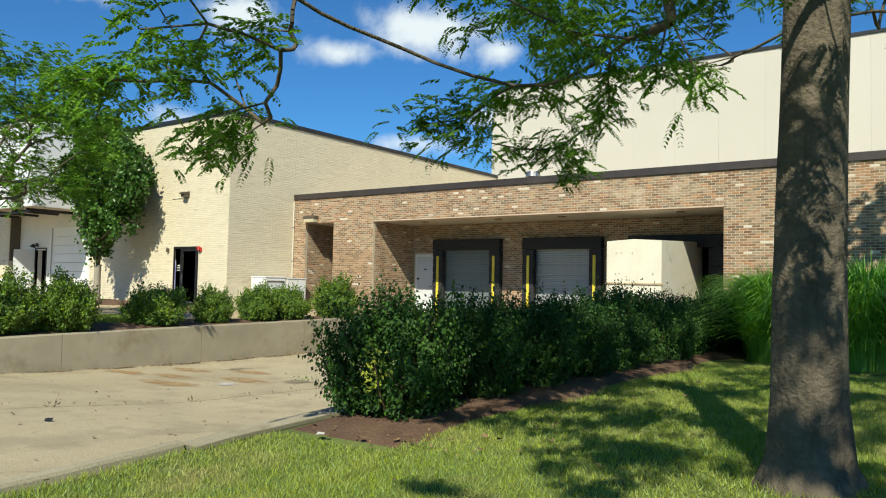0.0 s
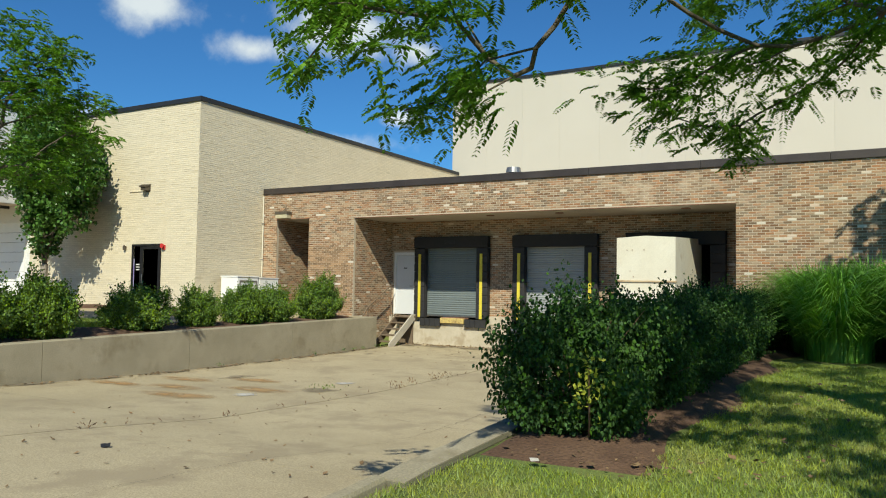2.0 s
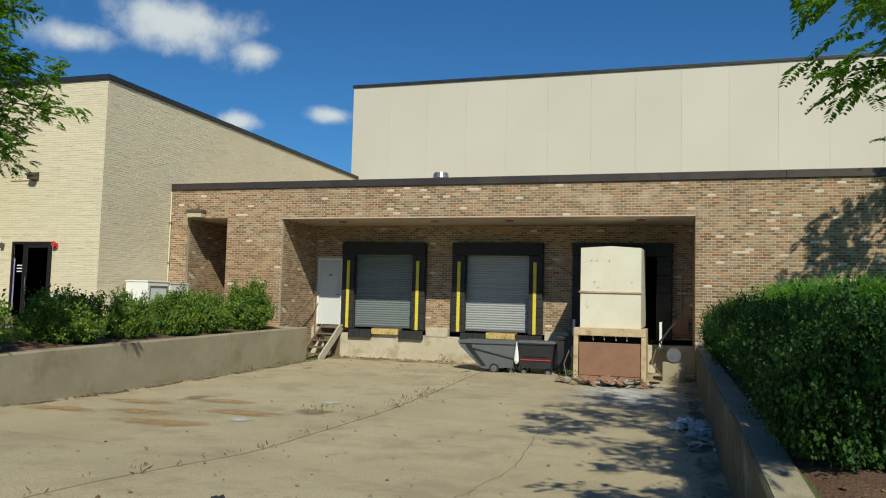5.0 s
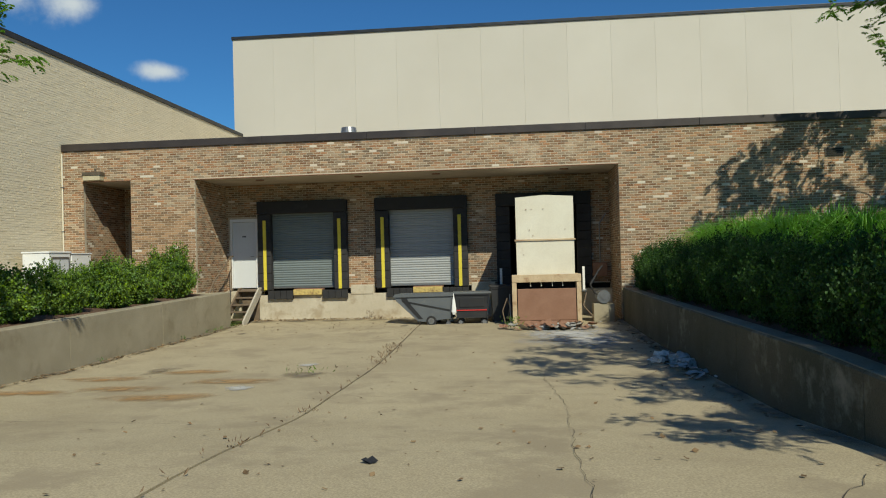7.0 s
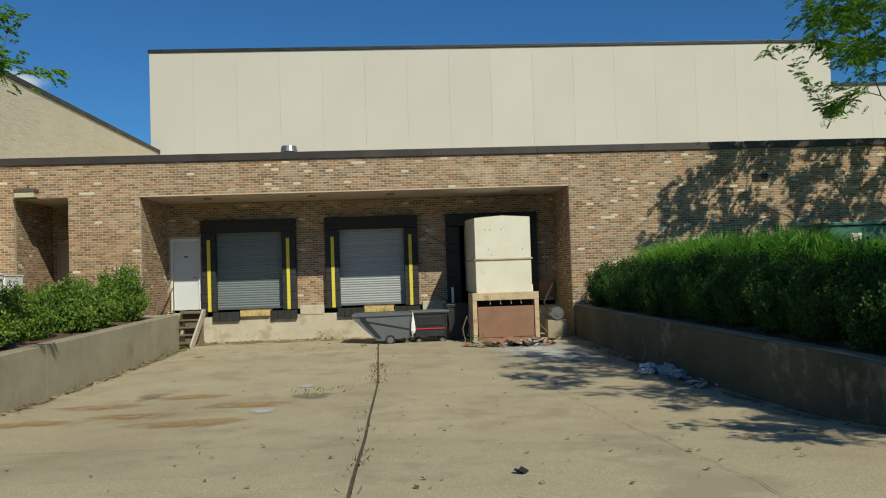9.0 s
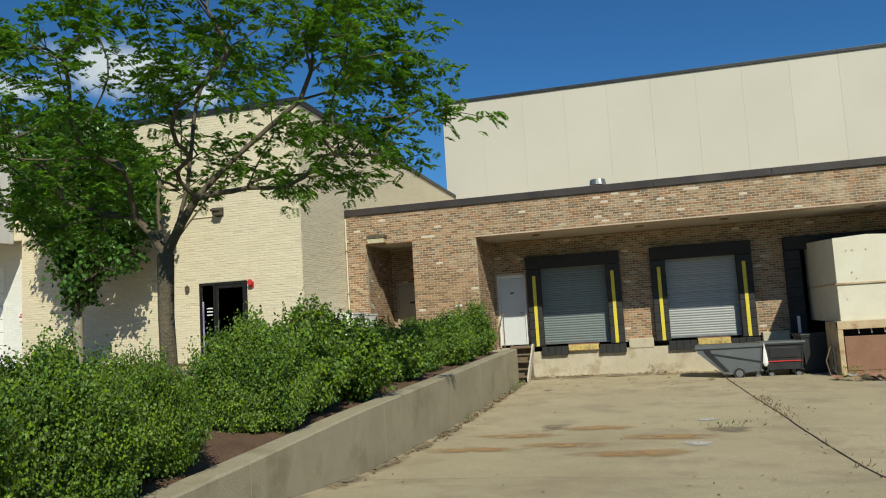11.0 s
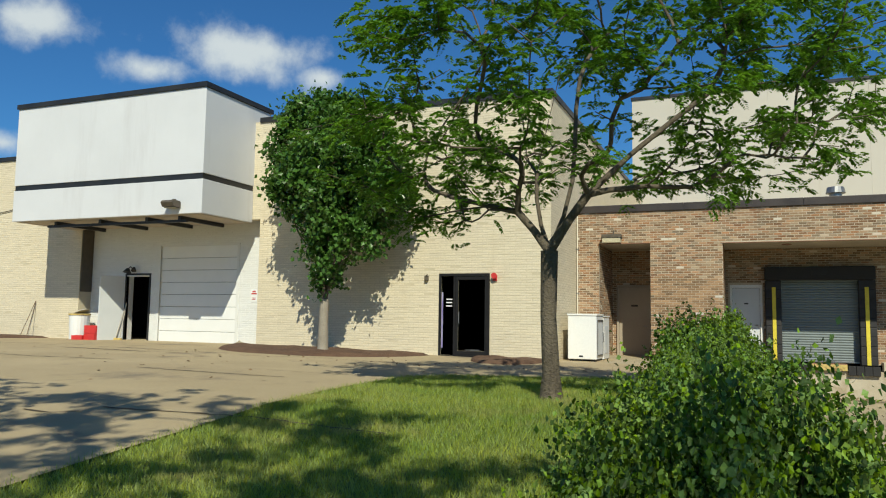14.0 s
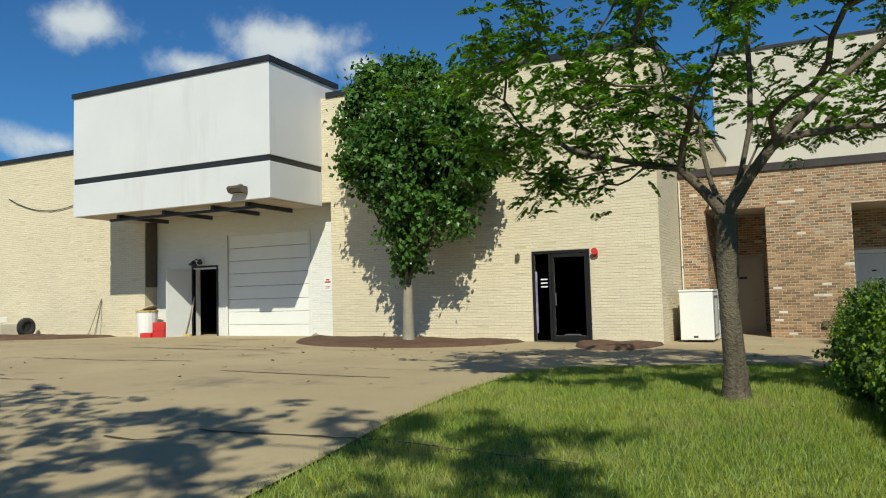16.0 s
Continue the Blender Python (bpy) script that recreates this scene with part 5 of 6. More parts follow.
def xz_prism(outline, y0, y1):
    bm = prism(bmesh.new(), outline, y0, y1)
    for v in bm.verts:
        v.co = Vector((v.co.y, v.co.x, v.co.z))
    return bm


ct = thing("tilt_cart", (-11.1, 20.55, -0.47), -4, label="grey plastic tilt cart with a sloped front on wheels", category="cart")
hull = xz_prism([(-0.90, 0.80), (-0.86, 0.70), (-0.26, 0.14), (-0.1, 0.12), (0.66, 0.2), (0.72, 0.82)], -0.4, 0.4)
bmesh.ops.bevel(hull, geom=hull.edges[:], offset=0.02, segments=2, affect='EDGES')
hl = part("hull", hull, "cart", ct)
part("rim", xz_prism([(-0.94, 0.80), (0.75, 0.82), (0.75, 0.89), (-0.92, 0.88)], -0.44, 0.44), "cart", hl, "scuffed grey rolled rim")
part("side_rib", xz_prism([(-0.62, 0.70), (0.68, 0.44), (0.68, 0.40), (-0.62, 0.66)], -0.415, -0.395), "black", hl)
# black strip paints the shade at the sloped front
part("front_panel", xz_prism([(-0.72, 0.78), (-0.70, 0.70), (-0.24, 0.20), (-0.12, 0.20), (-0.52, 0.68), (-0.56, 0.78)], -0.412, -0.396), "black", hl)
wheel(ct, (0.12, -0.40, 0.14), 0.14, 0.06)
wheel(ct, (0.12, 0.40, 0.14), 0.14, 0.06)
for y in (-0.3, 0.3):
    c = part("caster", rod(bmesh.new(), (0.58, y - 0.02, 0.06), (0.58, y + 0.02, 0.06), 0.06, 0.06, 14), "steel", ct)
    part("fork", boxed(0.55, 0.61, y - 0.03, y + 0.03, 0.1, 0.2), "steel", c)
bag = thing("plastic_bag", (-10.37, 20.02, 0.06), label="limp white plastic bag hung on the cart handle", category="bag")
bm = bmesh.new()
for (z, r), (z2, r2) in zip([(-0.22, 0.03), (-0.15, 0.07), (0.0, 0.06), (0.15, 0.04), (0.28, 0.015)], [(-0.15, 0.07), (0.0, 0.06), (0.15, 0.04), (0.28, 0.015), (0.36, 0.01)]):
    rod(bm, (0, 0, z), (0.005, 0, z2), r, r2, 9, False)
for v in bm.verts:
    v.co.y *= 0.5
part("sack", bm, "white", bag)
bn = thing("waste_bin", (-9.9, 20.6, -0.47), 2, label="black plastic waste bin with a red stripe on casters", category="bin", group="dark bins")
hull = xz_prism([(-0.42, 0.2), (0.42, 0.2), (0.5, 0.86), (-0.5, 0.86)], -0.38, 0.38)
bmesh.ops.bevel(hull, geom=hull.edges[:], offset=0.03, segments=2, affect='EDGES')
h2 = part("hull", hull, "black", bn)
part("rim", boxed(-0.54, 0.54, -0.42, 0.42, 0.86, 0.91, bevel=0.015), "cart", h2, "grey dusty rim")
part("stripe", boxed(-0.44, 0.44, -0.405, -0.384, 0.40, 0.425), "red", h2, "thin red stripe")
part("panel", boxed(-0.34, 0.34, -0.402, -0.386, 0.5, 0.76, bevel=0.01), "black", h2)
for x in (-0.32, 0.34):
    for y in (-0.3, 0.3):
        wheel(bn, (x, y, 0.085), 0.085 if x < 0 else 0.1, 0.04)
for k, (x, y, s) in enumerate([(-9.0, 21.0, 1.0)]):
    b2 = thing("waste_bin", (x, y, -0.47), 5, label="tall black waste bin in deep shade beside the compactor", category="bin", group="dark bins")
    hull = xz_prism([(-0.34, 0.06), (0.34, 0.06), (0.4, 1.0), (-0.4, 1.0)], -0.36, 0.36)
    bmesh.ops.bevel(hull, geom=hull.edges[:], offset=0.03, segments=2, affect='EDGES')
    part("hull", hull, "black", b2)
    part("lid", boxed(-0.43, 0.43, -0.4, 0.4, 1.0, 1.06, bevel=0.02), "black", b2)
    wheel(b2, (-0.3, -0.3, 0.07), 0.07, 0.04)
    wheel(b2, (0.3, -0.3, 0.07), 0.07, 0.04)

# roof and wall fixtures
for x, y, r, h in ((-14.48, 25.9, 0.26, 1.2), (-10.68, 25.9, 0.08, 1.0)):
    v = thing("roof_vent", (x, y, ROOF - 0.05), label="galvanised roof vent above the parapet", category="roof vent", group="roof vents")
    part("stack", rod(bmesh.new(), (0, 0, 0), (0, 0, h - 0.08), r * 0.75, r * 0.75, 18), "steel", v)
    part("cap", rod(bmesh.new(), (0, 0, h - 0.07), (0, 0, h + r * 0.5), r * 1.15, r * 1.0, 18), "steel", v)
lt = thing("wall_light", (-20.85, FRONT, 4.0), label="square olive wall light above the alcove", category="wall light")
part("housing", boxed(-0.28, 0.28, -0.28, -0.01, 0.06, 0.16, bevel=0.01), "fixture", lt)
part("lens", boxed(-0.26, 0.26, -0.26, -0.02, -0.08, 0.058, bevel=0.01), "lens", lt)
part("stem", rod(bmesh.new(), (0.05, -0.12, 0.16), (0.05, -0.12, 0.27), 0.02), "fixture", lt)
vt = thing("wall_vent", (-0.12, FRONT, 3.95), label="small dark louvred vent in the brick wall", category="vent")
part("frame", boxed(-0.24, 0.24, -0.03, -0.004, -0.1, 0.12, bevel=0.006), "fixture", vt)
for k in range(4):
    part("louvre", boxed(-0.21, 0.21, -0.045, -0.031, -0.08 + k * 0.05, -0.05 + k * 0.05), "dark", vt)
tr_ = thing("transformer", (1.75, 18.9, right_z(0, 19)), label="green utility transformer box against the brick wall", category="transformer")
part("tank", boxed(-1.15, 1.15, -0.6, 0.6, 0.1, 1.95, bevel=0.03), "green", tr_)
part("lid", boxed(-1.2, 1.2, -0.66, 0.64, 1.96, 2.05, bevel=0.02), "green", tr_)
part("pad", boxed(-1.3, 1.3, -0.75, 0.75, -0.1, 0.098, bevel=0.02), "wall_conc", tr_)
for x, w in ((-0.4, 0.3), (0.75, 0.3)):
    part("warning_label", boxed(x - w / 2, x + w / 2, -0.606, -0.601, 1.5, 1.75), "cream", tr_, "pale faded warning label")

ad = thing("door_2", (-20.55, BACK - 0.03, 0.52), label="plain taupe steel door inside the shaded alcove", category="door", kind="structure")
part("door_leaf", boxed(-0.48, 0.48, -0.02, 0.03, 0.0, 2.16, bevel=0.004), "door_tan", ad)
for a in ((-0.55, -0.485, -0.05, 0.04, 0, 2.24), (0.485, 0.55, -0.05, 0.04, 0, 2.24), (-0.484, 0.484, -0.05, 0.04, 2.165, 2.24)):
    part("door_frame", boxed(*a, bevel=0.005), "door_tan", ad)
part("door_handle", rods([(0.38, -0.03, 1.0), (0.38, -0.08, 1.0), (0.28, -0.08, 1.0)], 0.013), "steel", ad)
part("door_plate", boxed(-0.1, 0.1, -0.026, -0.021, 1.6, 1.66), "black", ad)
af = boxed(A_L, A_R + 0.3, FRONT - 2.5, FRONT - 0.005, 0.40, 0.6)
box(af, A_L, A_R, FRONT - 0.004, BACK, 0.40, 0.6)
tagged(new("floor_alcove", mesh_of("floor_alcove", af, M["concrete"])), "pale concrete step at the alcove", "floor", kind="structure")

c1 = thing("ice_chest", (-21.3, 18.72, 0.6), label="white outdoor storage cabinet with a framed grey side door", category="cabinet", group="white cabinets")
part("body", boxed(-0.38, 0.38, -0.48, 0.48, 0.06, 1.2, bevel=0.02), "white", c1)
part("top", boxed(-0.4, 0.4, -0.5, 0.5, 1.203, 1.25, bevel=0.012), "white", c1)
for x in (-0.28, 0.28):
    part("foot", boxed(x - 0.06, x + 0.06, -0.43, 0.43, -0.04, 0.058), "black", c1)
part("name_plate", boxed(-0.08, 0.02, -0.487, -0.481, 0.12, 0.16), "black", c1)
for a in ((0.382, 0.4, -0.4, -0.36, 0.14, 1.1), (0.382, 0.4, 0.36, 0.4, 0.14, 1.1), (0.382, 0.4, -0.359, 0.359, 1.04, 1.1), (0.382, 0.4, -0.359, 0.359, 0.14, 0.18)):
    part("door_frame", boxed(*a, bevel=0.004), "steel", c1)
d_ = part("door", boxed(0.382, 0.392, -0.358, 0.358, 0.182, 1.038), "door_grey", c1, "pale grey inset cabinet door")
part("handle", rods([(0.393, 0.3, 0.5), (0.43, 0.3, 0.5), (0.43, 0.3, 0.75), (0.393, 0.3, 0.75)], 0.01, 6), "steel", d_)
c2 = thing("ice_chest", (-21.32, 19.74, 0.57), label="plain white storage cabinet in the brick corner", category="cabinet", group="white cabinets")
part("body", boxed(-0.4, 0.4, -0.48, 0.46, 0.05, 1.2, bevel=0.015), "white", c2)
part("top", boxed(-0.42, 0.42, -0.5, 0.48, 1.203, 1.24, bevel=0.012), "white", c2)
part("vent_plate", boxed(0.402, 0.412, -0.3, 0.2, 0.2, 0.95, bevel=0.004), "door_grey", c2)
for x in (-0.3, 0.3):
    part("foot", boxed(x - 0.06, x + 0.06, -0.43, 0.43, -0.05, 0.048), "black", c2)
pp = thing("conduit", (TANX + 0.05, FRONT - 0.05, 0.55), label="thin cream conduit up the inner corner", category="pipe")
part("pipe", rod(bmesh.new(), (0, 0, 0), (0, 0, 4.2), 0.022), "cream", pp)
for z in (0.6, 1.9, 3.2):
    part("clamp", boxed(-0.04, 0.04, -0.03, 0.045, z, z + 0.03), "steel", pp)

# ---- painted building things ----
gd = thing("door_3", (-24.29, TANY, 0.64), label="black framed dark glass entrance door in the painted wall", category="door", kind="structure")
for a in ((-0.72, -0.66, -0.05, 0.1, 0, 2.25), (0.66, 0.72, -0.05, 0.1, 0, 2.25), (-0.659, 0.659, -0.05, 0.1, 2.18, 2.25), (-0.659, 0.659, -0.05, 0.1, 0, 0.06), (-0.30, -0.24, -0.04, 0.08, 0.061, 2.179)):
    part("door_frame", boxed(*a, bevel=0.006), "door_black", gd)
lf = part("door_leaf", boxed(-0.239, 0.659, -0.03, 0.04, 0.062, 0.18, bevel=0.004), "door_black", gd)
for a in ((-0.235, -0.17, -0.03, 0.04, 0.181, 2.17), (0.59, 0.655, -0.03, 0.04, 0.181, 2.17), (-0.169, 0.589, -0.03, 0.04, 2.08, 2.17)):
    part("rail", boxed(*a, bevel=0.004), "door_black", lf)
part("pane", boxed(-0.168, 0.588, 0.0, 0.012, 0.182, 2.079), glass, lf, "dark reflecting glass pane")
part("pane", boxed(-0.657, -0.301, 0.0, 0.012, 0.062, 2.178), glass, gd, "narrow dark glass sidelight")
part("handle", rods([(-0.12, -0.03, 0.92), (-0.12, -0.09, 0.92), (-0.12, -0.09, 1.2), (-0.12, -0.03, 1.2)], 0.014), "steel", lf, "bright steel pull handle")
part("poster", boxed(-0.65, -0.605, -0.012, -0.006, 0.25, 1.75), "purple", gd, "violet and white poster strip")
for k in range(3):
    part("lettering", boxed(-0.52, -0.34, -0.01, -0.006, 1.36 + 0.09 * k, 1.39 + 0.09 * k), "white", gd)
part("push_plate", boxed(0.05, 0.45, -0.012, -0.006, 0.2, 0.22), "steel", gd)
part("threshold", boxed(-0.75, 0.75, -0.35, -0.051, -0.06, 0.0, bevel=0.01), "concrete", gd)
# near-black sheet behind the glass, in place of an unlit room
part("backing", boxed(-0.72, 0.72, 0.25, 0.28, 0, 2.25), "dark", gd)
al = thing("alarm_bell", (-23.42, TANY, 2.78), label="small red alarm horn beside the glass door", category="alarm")
part("box", boxed(-0.06, 0.06, -0.06, -0.006, -0.09, 0.07, bevel=0.012), "red", al)
part("horn", rod(bmesh.new(), (0.0, -0.05, 0.04), (0, -0.13, 0.04), 0.05, 0.08, 16), "red", al)
sm = thing("wall_sensor", (-25.38, TANY, 2.76), label="small dark fixture on the painted wall", category="wall fixture")
part("case", boxed(-0.05, 0.05, -0.1, -0.006, -0.06, 0.08, bevel=0.015), "fixture", sm)
part("arm", rod(bmesh.new(), (0, -0.05, 0.06), (0.05, -0.13, 0.1), 0.02), "fixture", sm)
wl_ = thing("wall_light", (-24.35, TANY, 4.72), label="dark cut-off wall light high on the painted wall", category="wall light")
part("housing", boxed(-0.1, 0.12, -0.22, -0.006, 0.0, 0.2, bevel=0.012), "fixture", wl_)
part("hood", prism(bmesh.new(), [(-0.01, 0.2), (-0.28, 0.16), (-0.28, 0.12), (-0.22, 0.1)], -0.12, 0.14), "fixture", wl_)
part("conduit", rod(bmesh.new(), (-0.9, -0.02, 0.0), (-0.1, -0.02, 0.0), 0.014), "tan", wl_)
part("drip_stain_plate", boxed(-0.12, 0.14, -0.012, -0.006, -0.03, 0.23), "fixture", wl_)

CX0, CX1, CY0 = -38.58, -31.22, 15.02
cp = thing("canopy", (0, 0, 0), label="large white stucco canopy box over the entrance with a dark band", category="canopy", kind="structure")
part("fascia", boxed(CX0, CX1, CY0, 18.12, 5.628, 8.08, bevel=0.015), "stucco", cp)
part("band", boxed(CX0 + 0.025, CX1 - 0.025, CY0 + 0.025, 17.34, 5.468, 5.626), "coping2", cp, "recessed dark band round the canopy")
part("fascia", boxed(CX0, CX1, CY0, 17.34, 4.5, 5.466, bevel=0.015), "stucco", cp)
part("cap", boxed(CX0 - 0.04, CX1 + 0.05, CY0 - 0.05, 18.2, 8.082, 8.23, bevel=0.012), "coping2", cp)
part("soffit", boxed(CX0 + 0.1, CX1 - 0.1, CY0 + 0.1, 17.33, 4.485, 4.499), "soffit", cp)
for x in (-37.0, -35.2, -33.4, -32.2):
    part("beam", boxed(x - 0.05, x + 0.05, CY0 + 0.25, 17.2, 4.37, 4.484, bevel=0.008), "coping2", cp)
part("beam", boxed(-37.4, -32.0, CY0 + 0.3, CY0 + 0.4, 4.31, 4.38), "coping2", cp)


def flood(at, turn, label):
    f = thing("floodlight", at, turn, label, "floodlight", "floodlights")
    f.matrix_basis = f.matrix_basis @ Matrix.Diagonal((0.8, 0.8, 0.8, 1))
    part("housing", prism(bmesh.new(), [(0, 0), (-0.34, 0.02), (-0.42, 0.16), (-0.36, 0.24), (-0.04, 0.24), (0, 0.2)], -0.26, 0.26), "fixture", f)
    part("lens", boxed(-0.22, 0.22, -0.3, -0.04, -0.018, -0.004, bevel=0.004), "lens", f)
    part("bracket", boxed(-0.05, 0.05, -0.1, 0.02, 0.24, 0.32, bevel=0.008), "fixture", f)


flood((-32.15, CY0 - 0.012, 4.66), 0, "dark floodlight on the canopy face")
flood((-40.0, TANY - 0.02, 5.35), 0, "dark floodlight on the painted wall")
cbl = thing("cable", label="black cable sagging from the canopy across the painted wall", category="cable")
pts = [(-38.62, 16.6, 7.35), (-38.8, 17.0, 6.6)] + [(-38.8 - 6.1 * u, TANY - 0.04, 6.6 - 4.6 * u + 3.8 * u * u) for u in np.linspace(0.03, 1, 14)]
part("line", rods(pts, 0.014, 6), "cable", cbl)

GZ = 0.74
od = thing("door_4", (DD[0], RECESS, GZ), label="open doorway with a grey-white door swung outwards", category="door", kind="structure")
for a in ((-0.06, 0.0, -0.03, 0.1, 0, 2.22), (DD[1] - DD[0], DD[1] - DD[0] + 0.06, -0.03, 0.1, 0, 2.22), (-0.06, DD[1] - DD[0] + 0.06, -0.03, 0.1, 2.221, 2.28)):
    part("door_frame", boxed(*a, bevel=0.005), "black", od)
leaf = boxed(0, 0.86, -0.04, 0.0, 0.02, 2.18, bevel=0.004)
bmesh.ops.rotate(leaf, verts=leaf.verts, cent=(0, 0, 0), matrix=Matrix.Rotation(radians(-106), 3, 'Z'))
bmesh.ops.translate(leaf, verts=leaf.verts, vec=(-0.02, -0.06, 0))
part("door_leaf", leaf, "door_grey", od)
part("inner_door", boxed(0.62, 0.8, 0.5, 0.54, 0.02, 1.6), "fixture", od)
gl = thing("gooseneck_lamp", (-36.3, RECESS, 3.1), label="small dark gooseneck lamp over the doorway", category="wall light")
part("arm", rods([(0, -0.01, 0.05), (0, -0.16, 0.14), (0, -0.26, 0.06)], 0.016), "black", gl)
part("shade", rod(bmesh.new(), (0, -0.26, 0.08), (0.0, -0.3, -0.06), 0.04, 0.14, 16), "black", gl)
part("shade", rod(bmesh.new(), (0.14, -0.14, 0.12), (0.18, -0.2, 0.0), 0.03, 0.09, 12), "black", gl)
og = thing("door_5", ((GR[0] + GR[1]) / 2, RECESS + 0.08, GZ), label="closed white sectional overhead door", category="door", kind="structure")
w = (GR[1] - GR[0]) / 2
for k in range(8):
    part("section", boxed(-w, w, -0.03, 0.02, 0.01 + k * 0.395, 0.395 + k * 0.395, bevel=0.012), "white", og)
for s in (-1, 1):
    part("jamb", boxed(*sorted((s * w, s * (w + 0.09))), -0.1, -0.06, 0, 3.2, bevel=0.006), "white_brick", og)
part("weather_strip", boxed(-w, w, -0.035, 0.03, -0.02, 0.008), "black", og)
# added brown sheet that darkens the upper jamb where the canopy shades it
jp = thing("jamb_shade_panel", (R_L + 0.004, TANY + 0.02, 2.4), label="added dark brown sheet standing for the shaded upper jamb of the recess", category="panel")
part("sheet", boxed(0, 0.035, 0, 0.46, 0, 2.14, bevel=0.004), "fixture", jp)
sg = thing("wall_sign", (-31.42, RECESS - 0.004, 2.3), label="small white sign with faded red lettering", category="sign")
part("plate", boxed(-0.12, 0.12, -0.012, -0.004, -0.2, 0.2), "white", sg)
for z, a, b in ((0.1, -0.06, 0.06), (0.03, -0.1, 0.1), (-0.09, -0.08, 0.08), (-0.13, -0.08, 0.06)):
    part("lettering", boxed(a, b, -0.016, -0.0125, z, z + (0.045 if z > 0 else 0.018)), "sign_ink", sg)
tcn = thing("trash_can", (-37.9, 17.2, GZ), label="white plastic drum with an orange-brown rim", category="trash can")
part("drum", rod(bmesh.new(), (0, 0, 0), (0, 0, 0.86), 0.29, 0.33, 20), "white", tcn)
part("rim", rod(bmesh.new(), (0, 0, 0.861), (0, 0, 0.92), 0.345, 0.345, 20), "yellow_worn", tcn)
part("sack", rod(bmesh.new(), (0.05, 0, 0.921), (0.02, 0, 0.98), 0.3, 0.2, 14), "wood_pale", tcn)
for k, (x, y, z, s) in enumerate([(-37.1, 17.05, GZ, 0.9), (-37.1, 17.05, GZ + 0.275, 0.88), (-37.5, 16.85, GZ, 0.72)]):
    cr_ = thing("crate", (x, y, z), 8 * k, "bright red plastic crate on the asphalt", "crate", "red crates")
    h = 0.3 * s
    part("base", boxed(-0.25 * s, 0.25 * s, -0.2 * s, 0.2 * s, 0, 0.02), "red", cr_)
    for a in ((-0.25, 0.25, -0.2, -0.18), (-0.25, 0.25, 0.18, 0.2), (-0.25, -0.23, -0.179, 0.179), (0.23, 0.25, -0.179, 0.179)):
        part("side", boxed(a[0] * s, a[1] * s, a[2] * s, a[3] * s, 0.021, h, bevel=0.004), "red", cr_)
for k, (x, lean) in enumerate(((-36.62, 0.1), (-36.45, -0.06))):
    b_ = thing("broom", (x, RECESS - 0.33, GZ), label="old wooden broom leaning by the doorway", category="broom", group="brooms")
    part("stick", rod(bmesh.new(), (0, 0, 0.12), (lean, 0.3, 1.3), 0.014), "wood_pale", b_)
    part("bristles", boxed(-0.09, 0.09, -0.03, 0.03, 0, 0.14, bevel=0.01), "yellow_worn", b_)
sk = thing("survey_stakes", (-40.2, TANY - 0.4, 0.82), label="thin wooden stakes leaning against the painted wall", category="stake")
part("stake", rod(bmesh.new(), (-0.15, 0, -0.03), (0.1, 0.36, 1.25), 0.012), "wood", sk)
part("stake", rod(bmesh.new(), (0.18, 0, -0.03), (0.1, 0.36, 1.2), 0.012), "wood", sk)
ut = thing("utility_tub", (-44.6, 16.6, 0.82), label="white utility tub with odds and ends by the wall", category="tub")
part("tub", boxed(-0.85, 0.85, -0.35, 0.35, 0, 0.5, bevel=0.04), "cream", ut)
part("ledge", boxed(-0.5, 0.3, -0.1, 0.3, 0.505, 0.72, bevel=0.03), "white", ut)
part("pipe", rods([(-0.2, 0, 0.72), (-0.1, 0, 0.85), (0.2, 0, 0.85)], 0.03), "steel", ut)
ty = thing("tyre", (-43.1, 16.75, 0.84), label="upright black tyre beside the painted wall", category="tyre")
bm = bmesh.new()
for k in range(24):
    a0, a1 = 2 * math.pi * k / 24, 2 * math.pi * (k + 1) / 24
    rod(bm, (0, 0.24 * math.cos(a0), 0.33 + 0.24 * math.sin(a0)), (0, 0.24 * math.cos(a1), 0.33 + 0.24 * math.sin(a1)), 0.1, 0.1, 10, False)
part("tread", bm, "rubber", ty, smooth=True)
part("plate", rod(bmesh.new(), (-0.04, 0, 0.33), (0.04, 0, 0.33), 0.16, 0.16, 18), "rubber", ty)
rk = thing("rubble", (-31.2, 16.9, 0.80), label="small broken concrete lumps by the wall corner", category="rubble")
for k, (x, y, r) in enumerate(((0, 0, 0.09), (0.16, -0.05, 0.07), (-0.12, 0.05, 0.06))):
    bm = bmesh.new()
    bmesh.ops.create_icosphere(bm, subdivisions=1, radius=r)
    for v in bm.verts:
        v.co = v.co * (1 + 0.3 * noise.noise(v.co * 9 + Vector((k, 0, 0)))) + Vector((x, y, r * 0.6))
    part("lump", bm, "wall_conc", rk)


